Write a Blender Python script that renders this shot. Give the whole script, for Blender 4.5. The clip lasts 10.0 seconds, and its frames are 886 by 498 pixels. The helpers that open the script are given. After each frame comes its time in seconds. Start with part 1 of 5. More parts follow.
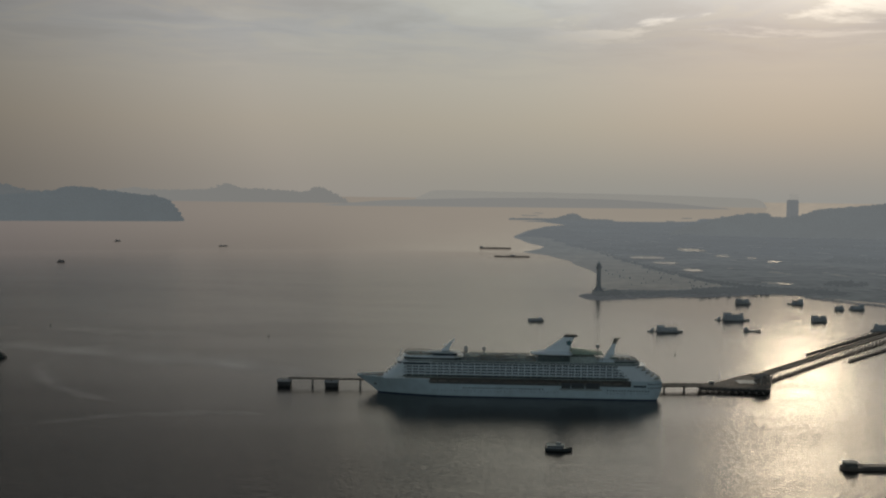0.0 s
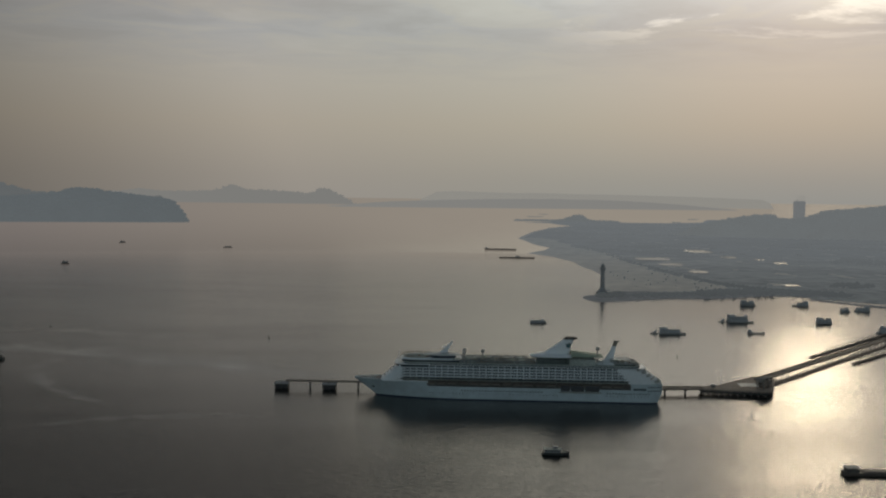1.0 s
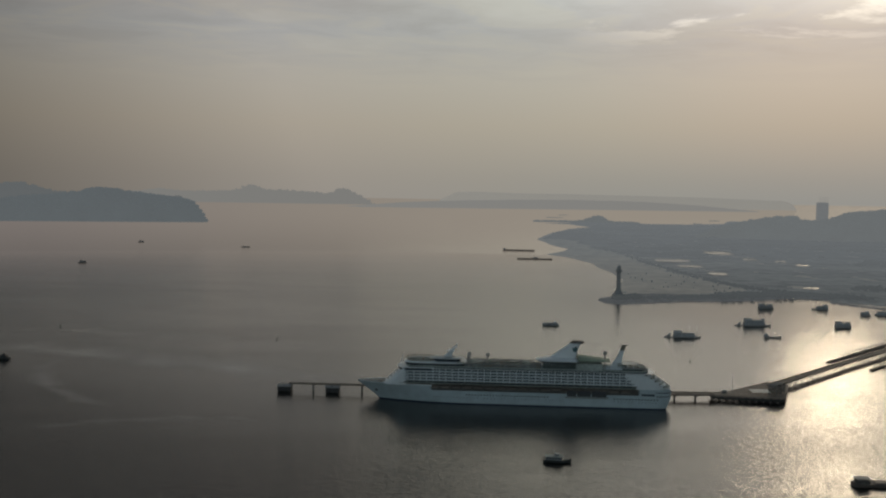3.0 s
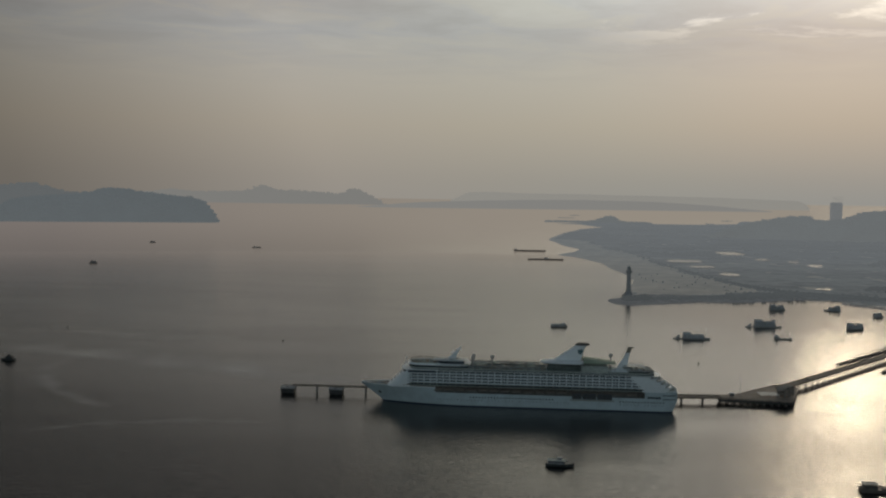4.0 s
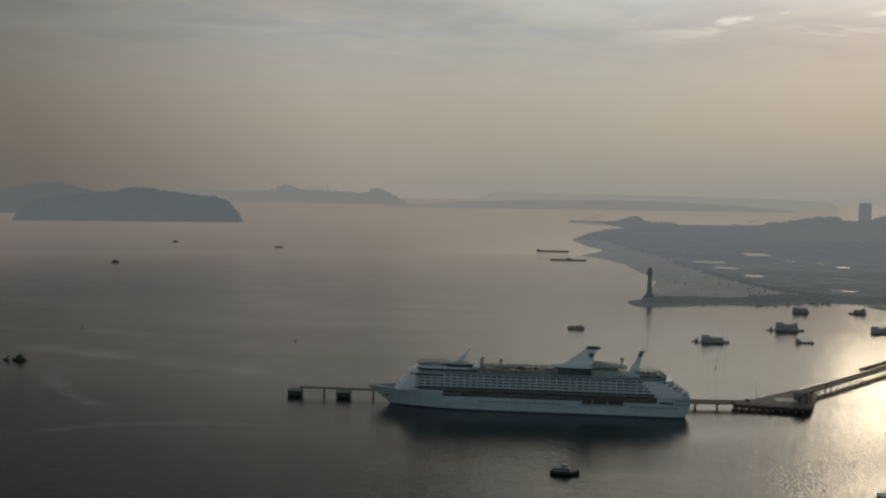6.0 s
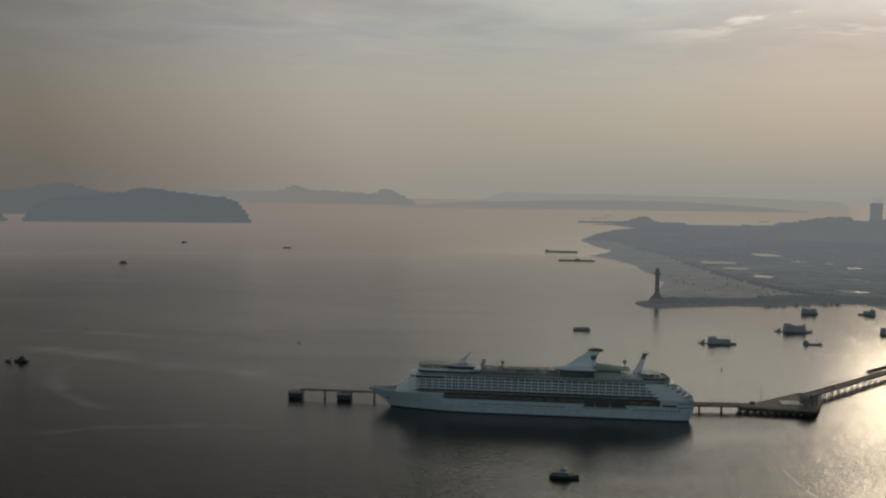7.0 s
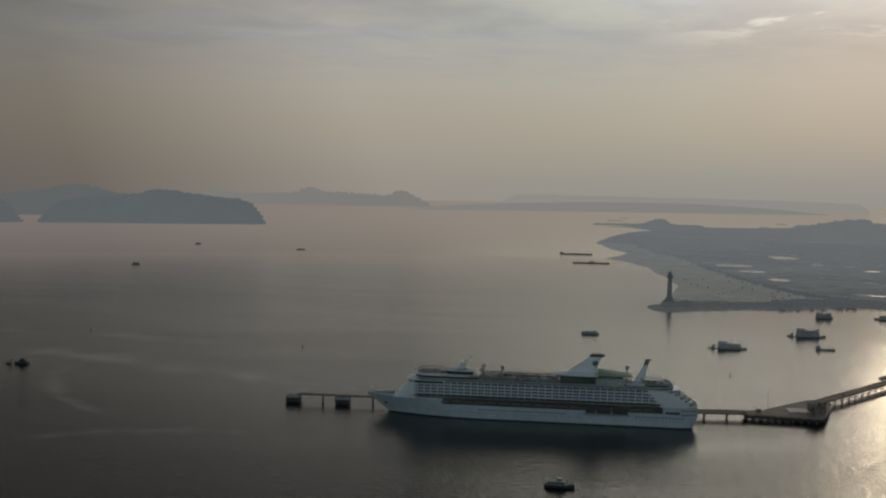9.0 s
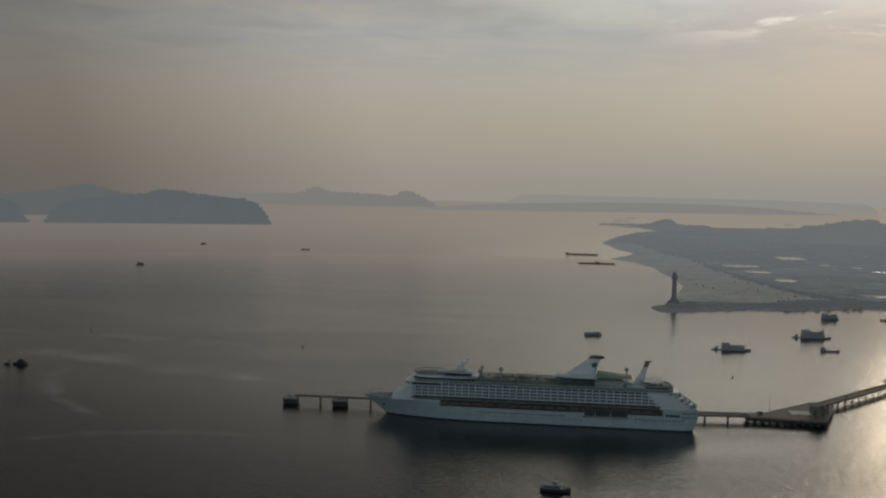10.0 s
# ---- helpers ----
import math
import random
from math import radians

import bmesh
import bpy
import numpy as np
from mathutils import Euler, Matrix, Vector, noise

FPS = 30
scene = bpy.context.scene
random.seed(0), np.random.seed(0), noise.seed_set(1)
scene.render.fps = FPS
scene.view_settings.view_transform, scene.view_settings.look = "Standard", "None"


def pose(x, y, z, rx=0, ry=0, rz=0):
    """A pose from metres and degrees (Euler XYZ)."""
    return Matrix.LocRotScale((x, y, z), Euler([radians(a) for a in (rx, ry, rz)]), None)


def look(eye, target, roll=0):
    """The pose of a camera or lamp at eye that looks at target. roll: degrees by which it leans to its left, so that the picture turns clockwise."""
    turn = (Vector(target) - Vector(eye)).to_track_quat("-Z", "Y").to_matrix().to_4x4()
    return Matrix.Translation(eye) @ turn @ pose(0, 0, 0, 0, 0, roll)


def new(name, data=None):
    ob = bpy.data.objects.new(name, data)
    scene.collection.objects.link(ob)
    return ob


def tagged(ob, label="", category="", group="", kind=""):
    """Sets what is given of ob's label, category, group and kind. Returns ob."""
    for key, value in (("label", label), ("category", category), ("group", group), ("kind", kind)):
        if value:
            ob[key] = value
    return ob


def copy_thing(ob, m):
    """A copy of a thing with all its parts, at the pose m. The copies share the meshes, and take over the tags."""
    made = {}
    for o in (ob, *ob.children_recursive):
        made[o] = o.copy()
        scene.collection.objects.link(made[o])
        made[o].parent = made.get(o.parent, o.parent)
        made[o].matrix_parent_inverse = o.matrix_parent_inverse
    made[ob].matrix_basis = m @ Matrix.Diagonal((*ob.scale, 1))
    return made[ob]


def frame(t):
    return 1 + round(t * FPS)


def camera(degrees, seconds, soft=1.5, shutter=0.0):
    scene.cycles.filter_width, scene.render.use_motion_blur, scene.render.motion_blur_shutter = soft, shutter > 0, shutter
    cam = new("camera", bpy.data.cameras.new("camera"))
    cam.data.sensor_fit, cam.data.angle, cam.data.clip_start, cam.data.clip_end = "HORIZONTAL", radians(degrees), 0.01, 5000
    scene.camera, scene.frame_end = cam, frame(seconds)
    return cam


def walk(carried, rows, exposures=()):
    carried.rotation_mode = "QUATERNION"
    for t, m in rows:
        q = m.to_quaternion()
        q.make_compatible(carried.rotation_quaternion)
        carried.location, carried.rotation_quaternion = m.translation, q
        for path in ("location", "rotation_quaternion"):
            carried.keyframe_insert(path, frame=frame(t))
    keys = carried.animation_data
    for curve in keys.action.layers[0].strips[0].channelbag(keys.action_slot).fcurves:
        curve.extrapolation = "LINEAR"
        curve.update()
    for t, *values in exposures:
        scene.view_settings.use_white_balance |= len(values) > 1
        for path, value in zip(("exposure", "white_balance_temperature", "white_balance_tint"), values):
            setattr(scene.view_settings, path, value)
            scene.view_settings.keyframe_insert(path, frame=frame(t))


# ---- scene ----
cam = camera(49.0, 10.0, soft=2.2)
PATH = [
    (0, (-11.196, 0.499, 204.184), (-11.187, 2.496, 204.078), 0.8),
    (0.5, (-6.587, 4.759, 204.253), (-6.585, 6.756, 204.148), 0.8),
    (1, (-2.0, 8.998, 204.349), (-2.006, 10.995, 204.245), 0.8),
    (1.5, (2.54, 13.21, 204.46), (2.523, 15.207, 204.356), 0.8),
    (2, (7.067, 17.395, 204.584), (7.039, 19.392, 204.479), 0.8),
    (2.5, (11.611, 21.566, 204.744), (11.57, 23.563, 204.64), 0.9),
    (4, (25.25, 34.054, 205.745), (25.17, 36.049, 205.641), 0.9),
    (4.5, (29.765, 38.258, 205.92), (29.666, 40.252, 205.816), 0.9),
    (5, (34.238, 42.504, 206.073), (34.125, 44.498, 205.969), 0.9),
    (5.5, (38.739, 46.799, 206.244), (38.614, 48.793, 206.139), 1.0),
    (7, (52.314, 59.852, 207.218), (52.156, 61.843, 207.113), 0.9),
    (7.5, (56.843, 64.268, 207.398), (56.673, 66.258, 207.293), 1.0),
    (8, (61.29, 68.725, 207.542), (61.111, 70.714, 207.438), 0.9),
    (8.5, (65.672, 73.234, 207.672), (65.484, 75.222, 207.569), 1.0),
    (9, (69.998, 77.767, 207.781), (69.801, 79.755, 207.679), 1.0),
    (9.5, (74.306, 82.331, 207.873), (74.102, 84.318, 207.771), 1.0),
    (10, (78.626, 86.919, 207.933), (78.413, 88.905, 207.831), 1.0),
]
walk(cam, [(t, look(eye, target, roll)) for t, eye, target, roll in PATH])

# ---- world, sun, exposure ----
SUN_AZ, SUN_EL = 21.0, 15.6          # degrees: clockwise from +y, above the horizon
sun_dir = Vector((math.sin(radians(SUN_AZ)) * math.cos(radians(SUN_EL)), math.cos(radians(SUN_AZ)) * math.cos(radians(SUN_EL)), math.sin(radians(SUN_EL))))
sun_data = bpy.data.lights.new("sun", "SUN")
sun_data.energy, sun_data.angle, sun_data.color = 0.12, radians(5.0), (1.0, 0.80, 0.54)
sun = new("sun", sun_data)
sun.matrix_world = look(tuple(sun_dir * 3000), (0, 0, 0))
scene.view_settings.exposure = 0.12


def build_world():
    w = bpy.data.worlds.new("hazy_sky")
    scene.world = w
    w.use_nodes = True
    nt = w.node_tree
    n, l = nt.nodes, nt.links
    n.clear()
    out, bg = n.new("ShaderNodeOutputWorld"), n.new("ShaderNodeBackground")
    l.new(bg.outputs[0], out.inputs[0])
    tc, sep = n.new("ShaderNodeTexCoord"), n.new("ShaderNodeSeparateXYZ")
    l.new(tc.outputs["Generated"], sep.inputs[0])
    # haze colour by elevation
    low = [(0.0, (0.287, 0.265, 0.233)), (0.022, (0.297, 0.273, 0.236)), (0.075, (0.345, 0.316, 0.265)), (0.115, (0.362, 0.344, 0.303)), (0.165, (0.338, 0.341, 0.332))]
    away = low + [(0.19, (0.335, 0.327, 0.309)), (0.235, (0.280, 0.278, 0.270)), (0.29, (0.156, 0.154, 0.149)), (0.36, (0.083, 0.086, 0.087)), (0.5, (0.070, 0.077, 0.082)), (0.75, (0.095, 0.110, 0.122)), (1.0, (0.150, 0.170, 0.185))]
    sunward = low + [(0.203, (0.49, 0.50, 0.47)), (0.23, (1.45, 1.31, 1.02)), (0.27, (2.0, 1.80, 1.40)), (0.31, (1.85, 1.66, 1.30)), (0.38, (0.98, 0.87, 0.69)), (0.48, (0.42, 0.39, 0.34)), (0.65, (0.17, 0.18, 0.185)), (1.0, (0.150, 0.170, 0.185))]
    ramps = []
    for stops in (away, sunward):
        ramp = n.new("ShaderNodeValToRGB")
        while len(ramp.color_ramp.elements) < len(stops):
            ramp.color_ramp.elements.new(0.5)
        for e, (p, c) in zip(ramp.color_ramp.elements, stops):
            e.position, e.color = p, (*c, 1)
        l.new(sep.outputs[2], ramp.inputs[0])
        ramps.append(ramp)
    # brighter towards the veiled sun
    dot = n.new("ShaderNodeVectorMath")
    dot.operation = "DOT_PRODUCT"
    dot.inputs[1].default_value = sun_dir
    l.new(tc.outputs["Generated"], dot.inputs[0])
    side = n.new("ShaderNodeMapRange")
    side.inputs[1].default_value, side.inputs[2].default_value = 0.885, 0.985
    l.new(dot.outputs["Value"], side.inputs[0])
    m0 = n.new("ShaderNodeMix")
    m0.data_type = "RGBA"
    l.new(side.outputs[0], m0.inputs[0]), l.new(ramps[0].outputs[0], m0.inputs[6]), l.new(ramps[1].outputs[0], m0.inputs[7])
    glow = n.new("ShaderNodeValToRGB")
    gs = [(0.0, (1.16, 1.45, 1.64)), (0.3, (1.0, 1.2, 1.34)), (0.5, (0.58, 0.63, 0.67)), (0.78, (0.42, 0.42, 0.43)), (0.83, (0.48, 0.47, 0.465)), (0.87, (0.68, 0.668, 0.665)), (0.92, (0.96, 0.955, 0.965)),
          (0.955, (0.945, 0.98, 0.995)), (0.978, (0.93, 1.0, 1.045)), (0.992, (0.91, 0.97, 1.06)), (1.0, (0.89, 0.96, 1.10))]
    while len(glow.color_ramp.elements) < len(gs):
        glow.color_ramp.elements.new(0.5)
    for e, (p, v) in zip(glow.color_ramp.elements, gs):
        e.position, e.color = p, (*v, 1)
    half = n.new("ShaderNodeMapRange")
    half.inputs[1].default_value, half.inputs[2].default_value = -1.0, 1.0
    l.new(dot.outputs["Value"], half.inputs[0]), l.new(half.outputs[0], glow.inputs[0])
    m1 = n.new("ShaderNodeMix")
    m1.data_type, m1.blend_type = "RGBA", "MULTIPLY"
    m1.inputs[0].default_value = 1
    l.new(m0.outputs[2], m1.inputs[6]), l.new(glow.outputs[0], m1.inputs[7])
    # cloud streaks, a flat layer seen from below
    add = n.new("ShaderNodeMath")
    add.operation = "MAXIMUM"
    add.inputs[1].default_value = 0.03
    l.new(sep.outputs[2], add.inputs[0])
    dx, dy = n.new("ShaderNodeMath"), n.new("ShaderNodeMath")
    dx.operation = dy.operation = "DIVIDE"
    l.new(sep.outputs[0], dx.inputs[0]), l.new(add.outputs[0], dx.inputs[1])
    l.new(sep.outputs[1], dy.inputs[0]), l.new(add.outputs[0], dy.inputs[1])
    comb = n.new("ShaderNodeCombineXYZ")
    l.new(dx.outputs[0], comb.inputs[0]), l.new(dy.outputs[0], comb.inputs[1])
    ns = n.new("ShaderNodeTexNoise")
    ns.inputs["Scale"].default_value, ns.inputs["Detail"].default_value, ns.inputs["Roughness"].default_value = 1.5, 7, 0.6
    ns.inputs["Distortion"].default_value = 0.5
    l.new(comb.outputs[0], ns.inputs["Vector"])
    cr = n.new("ShaderNodeValToRGB")
    cs = [(0.34, 0.89), (0.48, 0.98), (0.56, 1.02), (0.68, 1.09)]
    while len(cr.color_ramp.elements) < len(cs):
        cr.color_ramp.elements.new(0.5)
    for e, (p, v) in zip(cr.color_ramp.elements, cs):
        e.position, e.color = p, (v * (0.985 if v < 1 else 1.01), v, v * (1.03 if v < 1 else 0.975), 1)
    l.new(ns.outputs[0], cr.inputs[0])
    # the haze hides the clouds low down
    fade = n.new("ShaderNodeMapRange")
    fade.inputs[1].default_value, fade.inputs[2].default_value = 0.095, 0.19
    fade.interpolation_type = "SMOOTHSTEP"
    l.new(sep.outputs[2], fade.inputs[0])
    m2 = n.new("ShaderNodeMix")
    m2.data_type, m2.blend_type = "RGBA", "MULTIPLY"
    l.new(fade.outputs[0], m2.inputs[0]), l.new(m1.outputs[2], m2.inputs[6]), l.new(cr.outputs[0], m2.inputs[7])
    # ragged bright breaks in the sheet near the sun
    nb, br, ba, bb = n.new("ShaderNodeTexNoise"), n.new("ShaderNodeMapRange"), n.new("ShaderNodeMapRange"), n.new("ShaderNodeMath")
    nb.inputs["Scale"].default_value, nb.inputs["Detail"].default_value, nb.inputs["Roughness"].default_value = 0.95, 7, 0.62
    nb.inputs["Distortion"].default_value = 0.4
    l.new(comb.outputs[0], nb.inputs["Vector"]), l.new(nb.outputs[0], br.inputs[0])
    br.inputs[1].default_value, br.inputs[2].default_value = 0.515, 0.575
    ba.inputs[1].default_value, ba.inputs[2].default_value = 0.958, 0.985
    l.new(dot.outputs["Value"], ba.inputs[0])
    bb.operation = "MULTIPLY"
    l.new(br.outputs[0], bb.inputs[0]), l.new(ba.outputs[0], bb.inputs[1])
    high = n.new("ShaderNodeMapRange")
    high.inputs[1].default_value, high.inputs[2].default_value, high.inputs[4].default_value = 0.145, 0.185, 0.55
    l.new(sep.outputs[2], high.inputs[0])
    bc = n.new("ShaderNodeMath")
    bc.operation = "MULTIPLY"
    l.new(bb.outputs[0], bc.inputs[0]), l.new(high.outputs[0], bc.inputs[1])
    m4 = n.new("ShaderNodeMix")
    m4.data_type, m4.blend_type = "RGBA", "ADD"
    m4.inputs[7].default_value = (0.56, 0.50, 0.41, 1)
    l.new(bc.outputs[0], m4.inputs[0]), l.new(m2.outputs[2], m4.inputs[6])
    # a share of clear sky behind it
    sky = n.new("ShaderNodeTexSky")
    sky.sky_type, sky.sun_disc = "NISHITA", False
    sky.sun_elevation, sky.sun_rotation = radians(SUN_EL), radians(SUN_AZ)
    sky.air_density, sky.dust_density = 2.0, 6.0
    m3 = n.new("ShaderNodeMix")
    m3.data_type, m3.blend_type = "RGBA", "ADD"
    m3.inputs[0].default_value = 0.003
    # the aureole round the veiled sun
    au, pw, m5 = n.new("ShaderNodeMath"), n.new("ShaderNodeMath"), n.new("ShaderNodeMix")
    au.operation, pw.operation = "MAXIMUM", "POWER"
    au.inputs[1].default_value, pw.inputs[1].default_value = 0.0, 600.0
    m5.data_type, m5.blend_type = "RGBA", "ADD"
    m5.inputs[7].default_value = (0.75, 0.66, 0.50, 1)
    l.new(dot.outputs["Value"], au.inputs[0]), l.new(au.outputs[0], pw.inputs[0]), l.new(pw.outputs[0], m5.inputs[0]), l.new(m4.outputs[2], m5.inputs[6])
    l.new(m5.outputs[2], m3.inputs[6]), l.new(sky.outputs[0], m3.inputs[7])
    l.new(m3.outputs[2], bg.inputs[0])
    bg.inputs[1].default_value = 1.0


build_world()


# ---- materials ----
def material(name, colour, rough=0.6, metal=0.0, vary=0.25, grain=0.5, broad=0.03, bump=0.0, spec=0.5, tint=None, glow=None, veil=None):
    """A surface whose colour varies at a fine and a broad scale (in 1/m), towards tint where one is given.
    veil: near and far distance, share of haze painted in as emission at each, and the colour of the haze, for the land."""
    m = bpy.data.materials.new(name)
    m.use_nodes = True
    nt = m.node_tree
    n, l = nt.nodes, nt.links
    p = n["Principled BSDF"]
    p.inputs["Roughness"].default_value, p.inputs["Metallic"].default_value = rough, metal
    p.inputs["Specular IOR Level"].default_value = spec
    geo = n.new("ShaderNodeNewGeometry")
    facs = []
    for sc, det in ((grain, 4), (broad, 3)):
        t = n.new("ShaderNodeTexNoise")
        t.inputs["Scale"].default_value, t.inputs["Detail"].default_value = sc, det
        l.new(geo.outputs["Position"], t.inputs["Vector"])
        facs.append(t)
    avg = n.new("ShaderNodeMath")
    avg.operation = "ADD"
    l.new(facs[0].outputs[0], avg.inputs[0]), l.new(facs[1].outputs[0], avg.inputs[1])
    r = n.new("ShaderNodeMapRange")
    r.inputs[1].default_value, r.inputs[2].default_value = 0.7, 1.3
    l.new(avg.outputs[0], r.inputs[0])
    mix = n.new("ShaderNodeMix")
    mix.data_type = "RGBA"
    a = [c * (1 - vary) for c in colour]
    b = list(tint) if tint else [min(1, c * (1 + vary)) for c in colour]
    mix.inputs[6].default_value, mix.inputs[7].default_value = (*a, 1), (*b, 1)
    l.new(r.outputs[0], mix.inputs[0])
    l.new(mix.outputs[2], p.inputs["Base Color"])
    # glow: even emission that stands in for haze
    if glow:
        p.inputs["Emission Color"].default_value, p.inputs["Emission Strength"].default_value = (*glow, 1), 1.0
    # painted haze: emission replaces the lit surface more and more with distance
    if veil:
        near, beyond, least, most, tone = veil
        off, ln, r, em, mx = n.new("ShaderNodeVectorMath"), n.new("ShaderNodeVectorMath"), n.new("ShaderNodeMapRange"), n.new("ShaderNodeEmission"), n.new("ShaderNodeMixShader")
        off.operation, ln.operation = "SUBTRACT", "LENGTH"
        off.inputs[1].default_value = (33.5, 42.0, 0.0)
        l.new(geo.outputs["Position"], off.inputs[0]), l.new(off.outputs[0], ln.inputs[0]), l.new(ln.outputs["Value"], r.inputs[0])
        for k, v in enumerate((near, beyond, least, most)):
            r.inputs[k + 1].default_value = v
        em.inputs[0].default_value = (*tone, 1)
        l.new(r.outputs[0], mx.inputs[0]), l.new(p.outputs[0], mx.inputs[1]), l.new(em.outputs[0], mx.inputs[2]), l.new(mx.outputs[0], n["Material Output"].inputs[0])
    if bump:
        bp = n.new("ShaderNodeBump")
        bp.inputs["Strength"].default_value, bp.inputs["Distance"].default_value = 0.6, bump
        l.new(facs[0].outputs[0], bp.inputs["Height"])
        l.new(bp.outputs[0], p.inputs["Normal"])
    return m


def water_material(distance=False):
    m = bpy.data.materials.new("haze_glow_sea_water" if distance else "sea_water")
    m.use_nodes = True
    nt = m.node_tree
    n, l = nt.nodes, nt.links
    p = n["Principled BSDF"]
    p.inputs["Base Color"].default_value = (0.002, 0.004, 0.005, 1)
    p.inputs["IOR"].default_value = 1.33
    geo = n.new("ShaderNodeNewGeometry")

    def noise_of(scale, stretch, det, dist=0.0, turn=0.0):
        mp = n.new("ShaderNodeMapping")
        mp.inputs["Scale"].default_value = stretch
        mp.inputs["Rotation"].default_value = (0, 0, radians(turn))
        l.new(geo.outputs["Position"], mp.inputs[0])
        t = n.new("ShaderNodeTexNoise")
        t.inputs["Scale"].default_value, t.inputs["Detail"].default_value, t.inputs["Distortion"].default_value = scale, det, dist
        l.new(mp.outputs[0], t.inputs["Vector"])
        return t
    ripple, chop = noise_of(0.95, (0.5, 1.0, 1), 3, 0.2, 14), noise_of(0.38, (0.78, 1.0, 1), 3, 0.3, -18)
    swell = noise_of(0.19, (0.7, 1.0, 1), 2, 0.3, 6)
    patch = noise_of(0.0032, (0.35, 1.3, 1), 5, 1.2, 8)      # calm and ruffled stretches
    calm = n.new("ShaderNodeMapRange")
    calm.inputs[1].default_value, calm.inputs[2].default_value = 0.38, 0.62
    l.new(patch.outputs[0], calm.inputs[0])
    rr = n.new("ShaderNodeMapRange")
    rr.inputs[3].default_value, rr.inputs[4].default_value = 0.13, 0.16
    l.new(calm.outputs[0], rr.inputs[0]), l.new(rr.outputs[0], p.inputs["Roughness"])
    add = n.new("ShaderNodeMath")
    add.operation = "MULTIPLY_ADD"
    add.inputs[1].default_value = 1.6
    heave = n.new("ShaderNodeMath")
    heave.operation = "MULTIPLY_ADD"
    heave.inputs[1].default_value = 2.2
    l.new(swell.outputs[0], heave.inputs[0]), l.new(ripple.outputs[0], heave.inputs[2])
    l.new(chop.outputs[0], add.inputs[0]), l.new(heave.outputs[0], add.inputs[2])
    gust = noise_of(0.011, (0.35, 1.3, 1), 4, 0.8, 14)      # cat's-paws within them
    both = n.new("ShaderNodeMath")
    both.operation = "MULTIPLY_ADD"
    both.inputs[1].default_value = 0.12
    l.new(calm.outputs[0], both.inputs[0]), l.new(gust.outputs[0], both.inputs[2])
    st = n.new("ShaderNodeMapRange")
    st.inputs[1].default_value, st.inputs[2].default_value, st.inputs[3].default_value, st.inputs[4].default_value = 0.36, 0.78, 0.40, 0.64
    l.new(both.outputs[0], st.inputs[0])
    # a ruffled stretch inside the tide lines, set to darken the water in view
    away, reach, slack, ease = n.new("ShaderNodeVectorMath"), n.new("ShaderNodeVectorMath"), n.new("ShaderNodeMapRange"), n.new("ShaderNodeMath")
    away.operation, reach.operation, ease.operation = "SUBTRACT", "LENGTH", "MULTIPLY"
    away.inputs[1].default_value = (-380.0, 720.0, 0.0)
    slack.interpolation_type = "SMOOTHSTEP"
    slack.inputs[1].default_value, slack.inputs[2].default_value, slack.inputs[3].default_value = 120.0, 480.0, 1.35
    l.new(geo.outputs["Position"], away.inputs[0]), l.new(away.outputs[0], reach.inputs[0]), l.new(reach.outputs["Value"], slack.inputs[0])
    l.new(st.outputs[0], ease.inputs[0]), l.new(slack.outputs[0], ease.inputs[1])
    # calmer water in the bay inside the mole, set to dim its glitter in view
    bay, deep, lee, calmer = n.new("ShaderNodeVectorMath"), n.new("ShaderNodeVectorMath"), n.new("ShaderNodeMapRange"), n.new("ShaderNodeMath")
    bay.operation, deep.operation, calmer.operation = "SUBTRACT", "LENGTH", "MULTIPLY"
    bay.inputs[1].default_value = (760.0, 1980.0, 0.0)
    lee.interpolation_type = "SMOOTHSTEP"
    lee.inputs[1].default_value, lee.inputs[2].default_value, lee.inputs[3].default_value = 220.0, 760.0, 0.38
    l.new(geo.outputs["Position"], bay.inputs[0]), l.new(bay.outputs[0], deep.inputs[0]), l.new(deep.outputs["Value"], lee.inputs[0])
    l.new(ease.outputs[0], calmer.inputs[0]), l.new(lee.outputs[0], calmer.inputs[1])
    # a smooth stretch off the bow, set to brighten the water in view
    bow, gap, still, glassy = n.new("ShaderNodeVectorMath"), n.new("ShaderNodeVectorMath"), n.new("ShaderNodeMapRange"), n.new("ShaderNodeMath")
    bow.operation, gap.operation, glassy.operation = "SUBTRACT", "LENGTH", "MULTIPLY"
    bow.inputs[1].default_value = (-110.0, 990.0, 0.0)
    still.interpolation_type = "SMOOTHSTEP"
    still.inputs[1].default_value, still.inputs[2].default_value, still.inputs[3].default_value = 70.0, 360.0, 0.58
    l.new(geo.outputs["Position"], bow.inputs[0]), l.new(bow.outputs[0], gap.inputs[0]), l.new(gap.outputs["Value"], still.inputs[0])
    l.new(calmer.outputs[0], glassy.inputs[0]), l.new(still.outputs[0], glassy.inputs[1])
    # livelier water this side of the jetty, eased beyond it to fit the view
    axes, open_sea, lively = n.new("ShaderNodeSeparateXYZ"), n.new("ShaderNodeMapRange"), n.new("ShaderNodeMath")
    lively.operation, open_sea.interpolation_type = "MULTIPLY", "SMOOTHSTEP"
    for k, v in enumerate((780.0, 1250.0, 1.0, 0.55)):
        open_sea.inputs[k + 1].default_value = v
    l.new(geo.outputs["Position"], axes.inputs[0]), l.new(axes.outputs[1], open_sea.inputs[0])
    l.new(glassy.outputs[0], lively.inputs[0]), l.new(open_sea.outputs[0], lively.inputs[1])
    bp = n.new("ShaderNodeBump")
    bp.inputs["Distance"].default_value = 0.40
    l.new(lively.outputs[0], bp.inputs["Strength"])
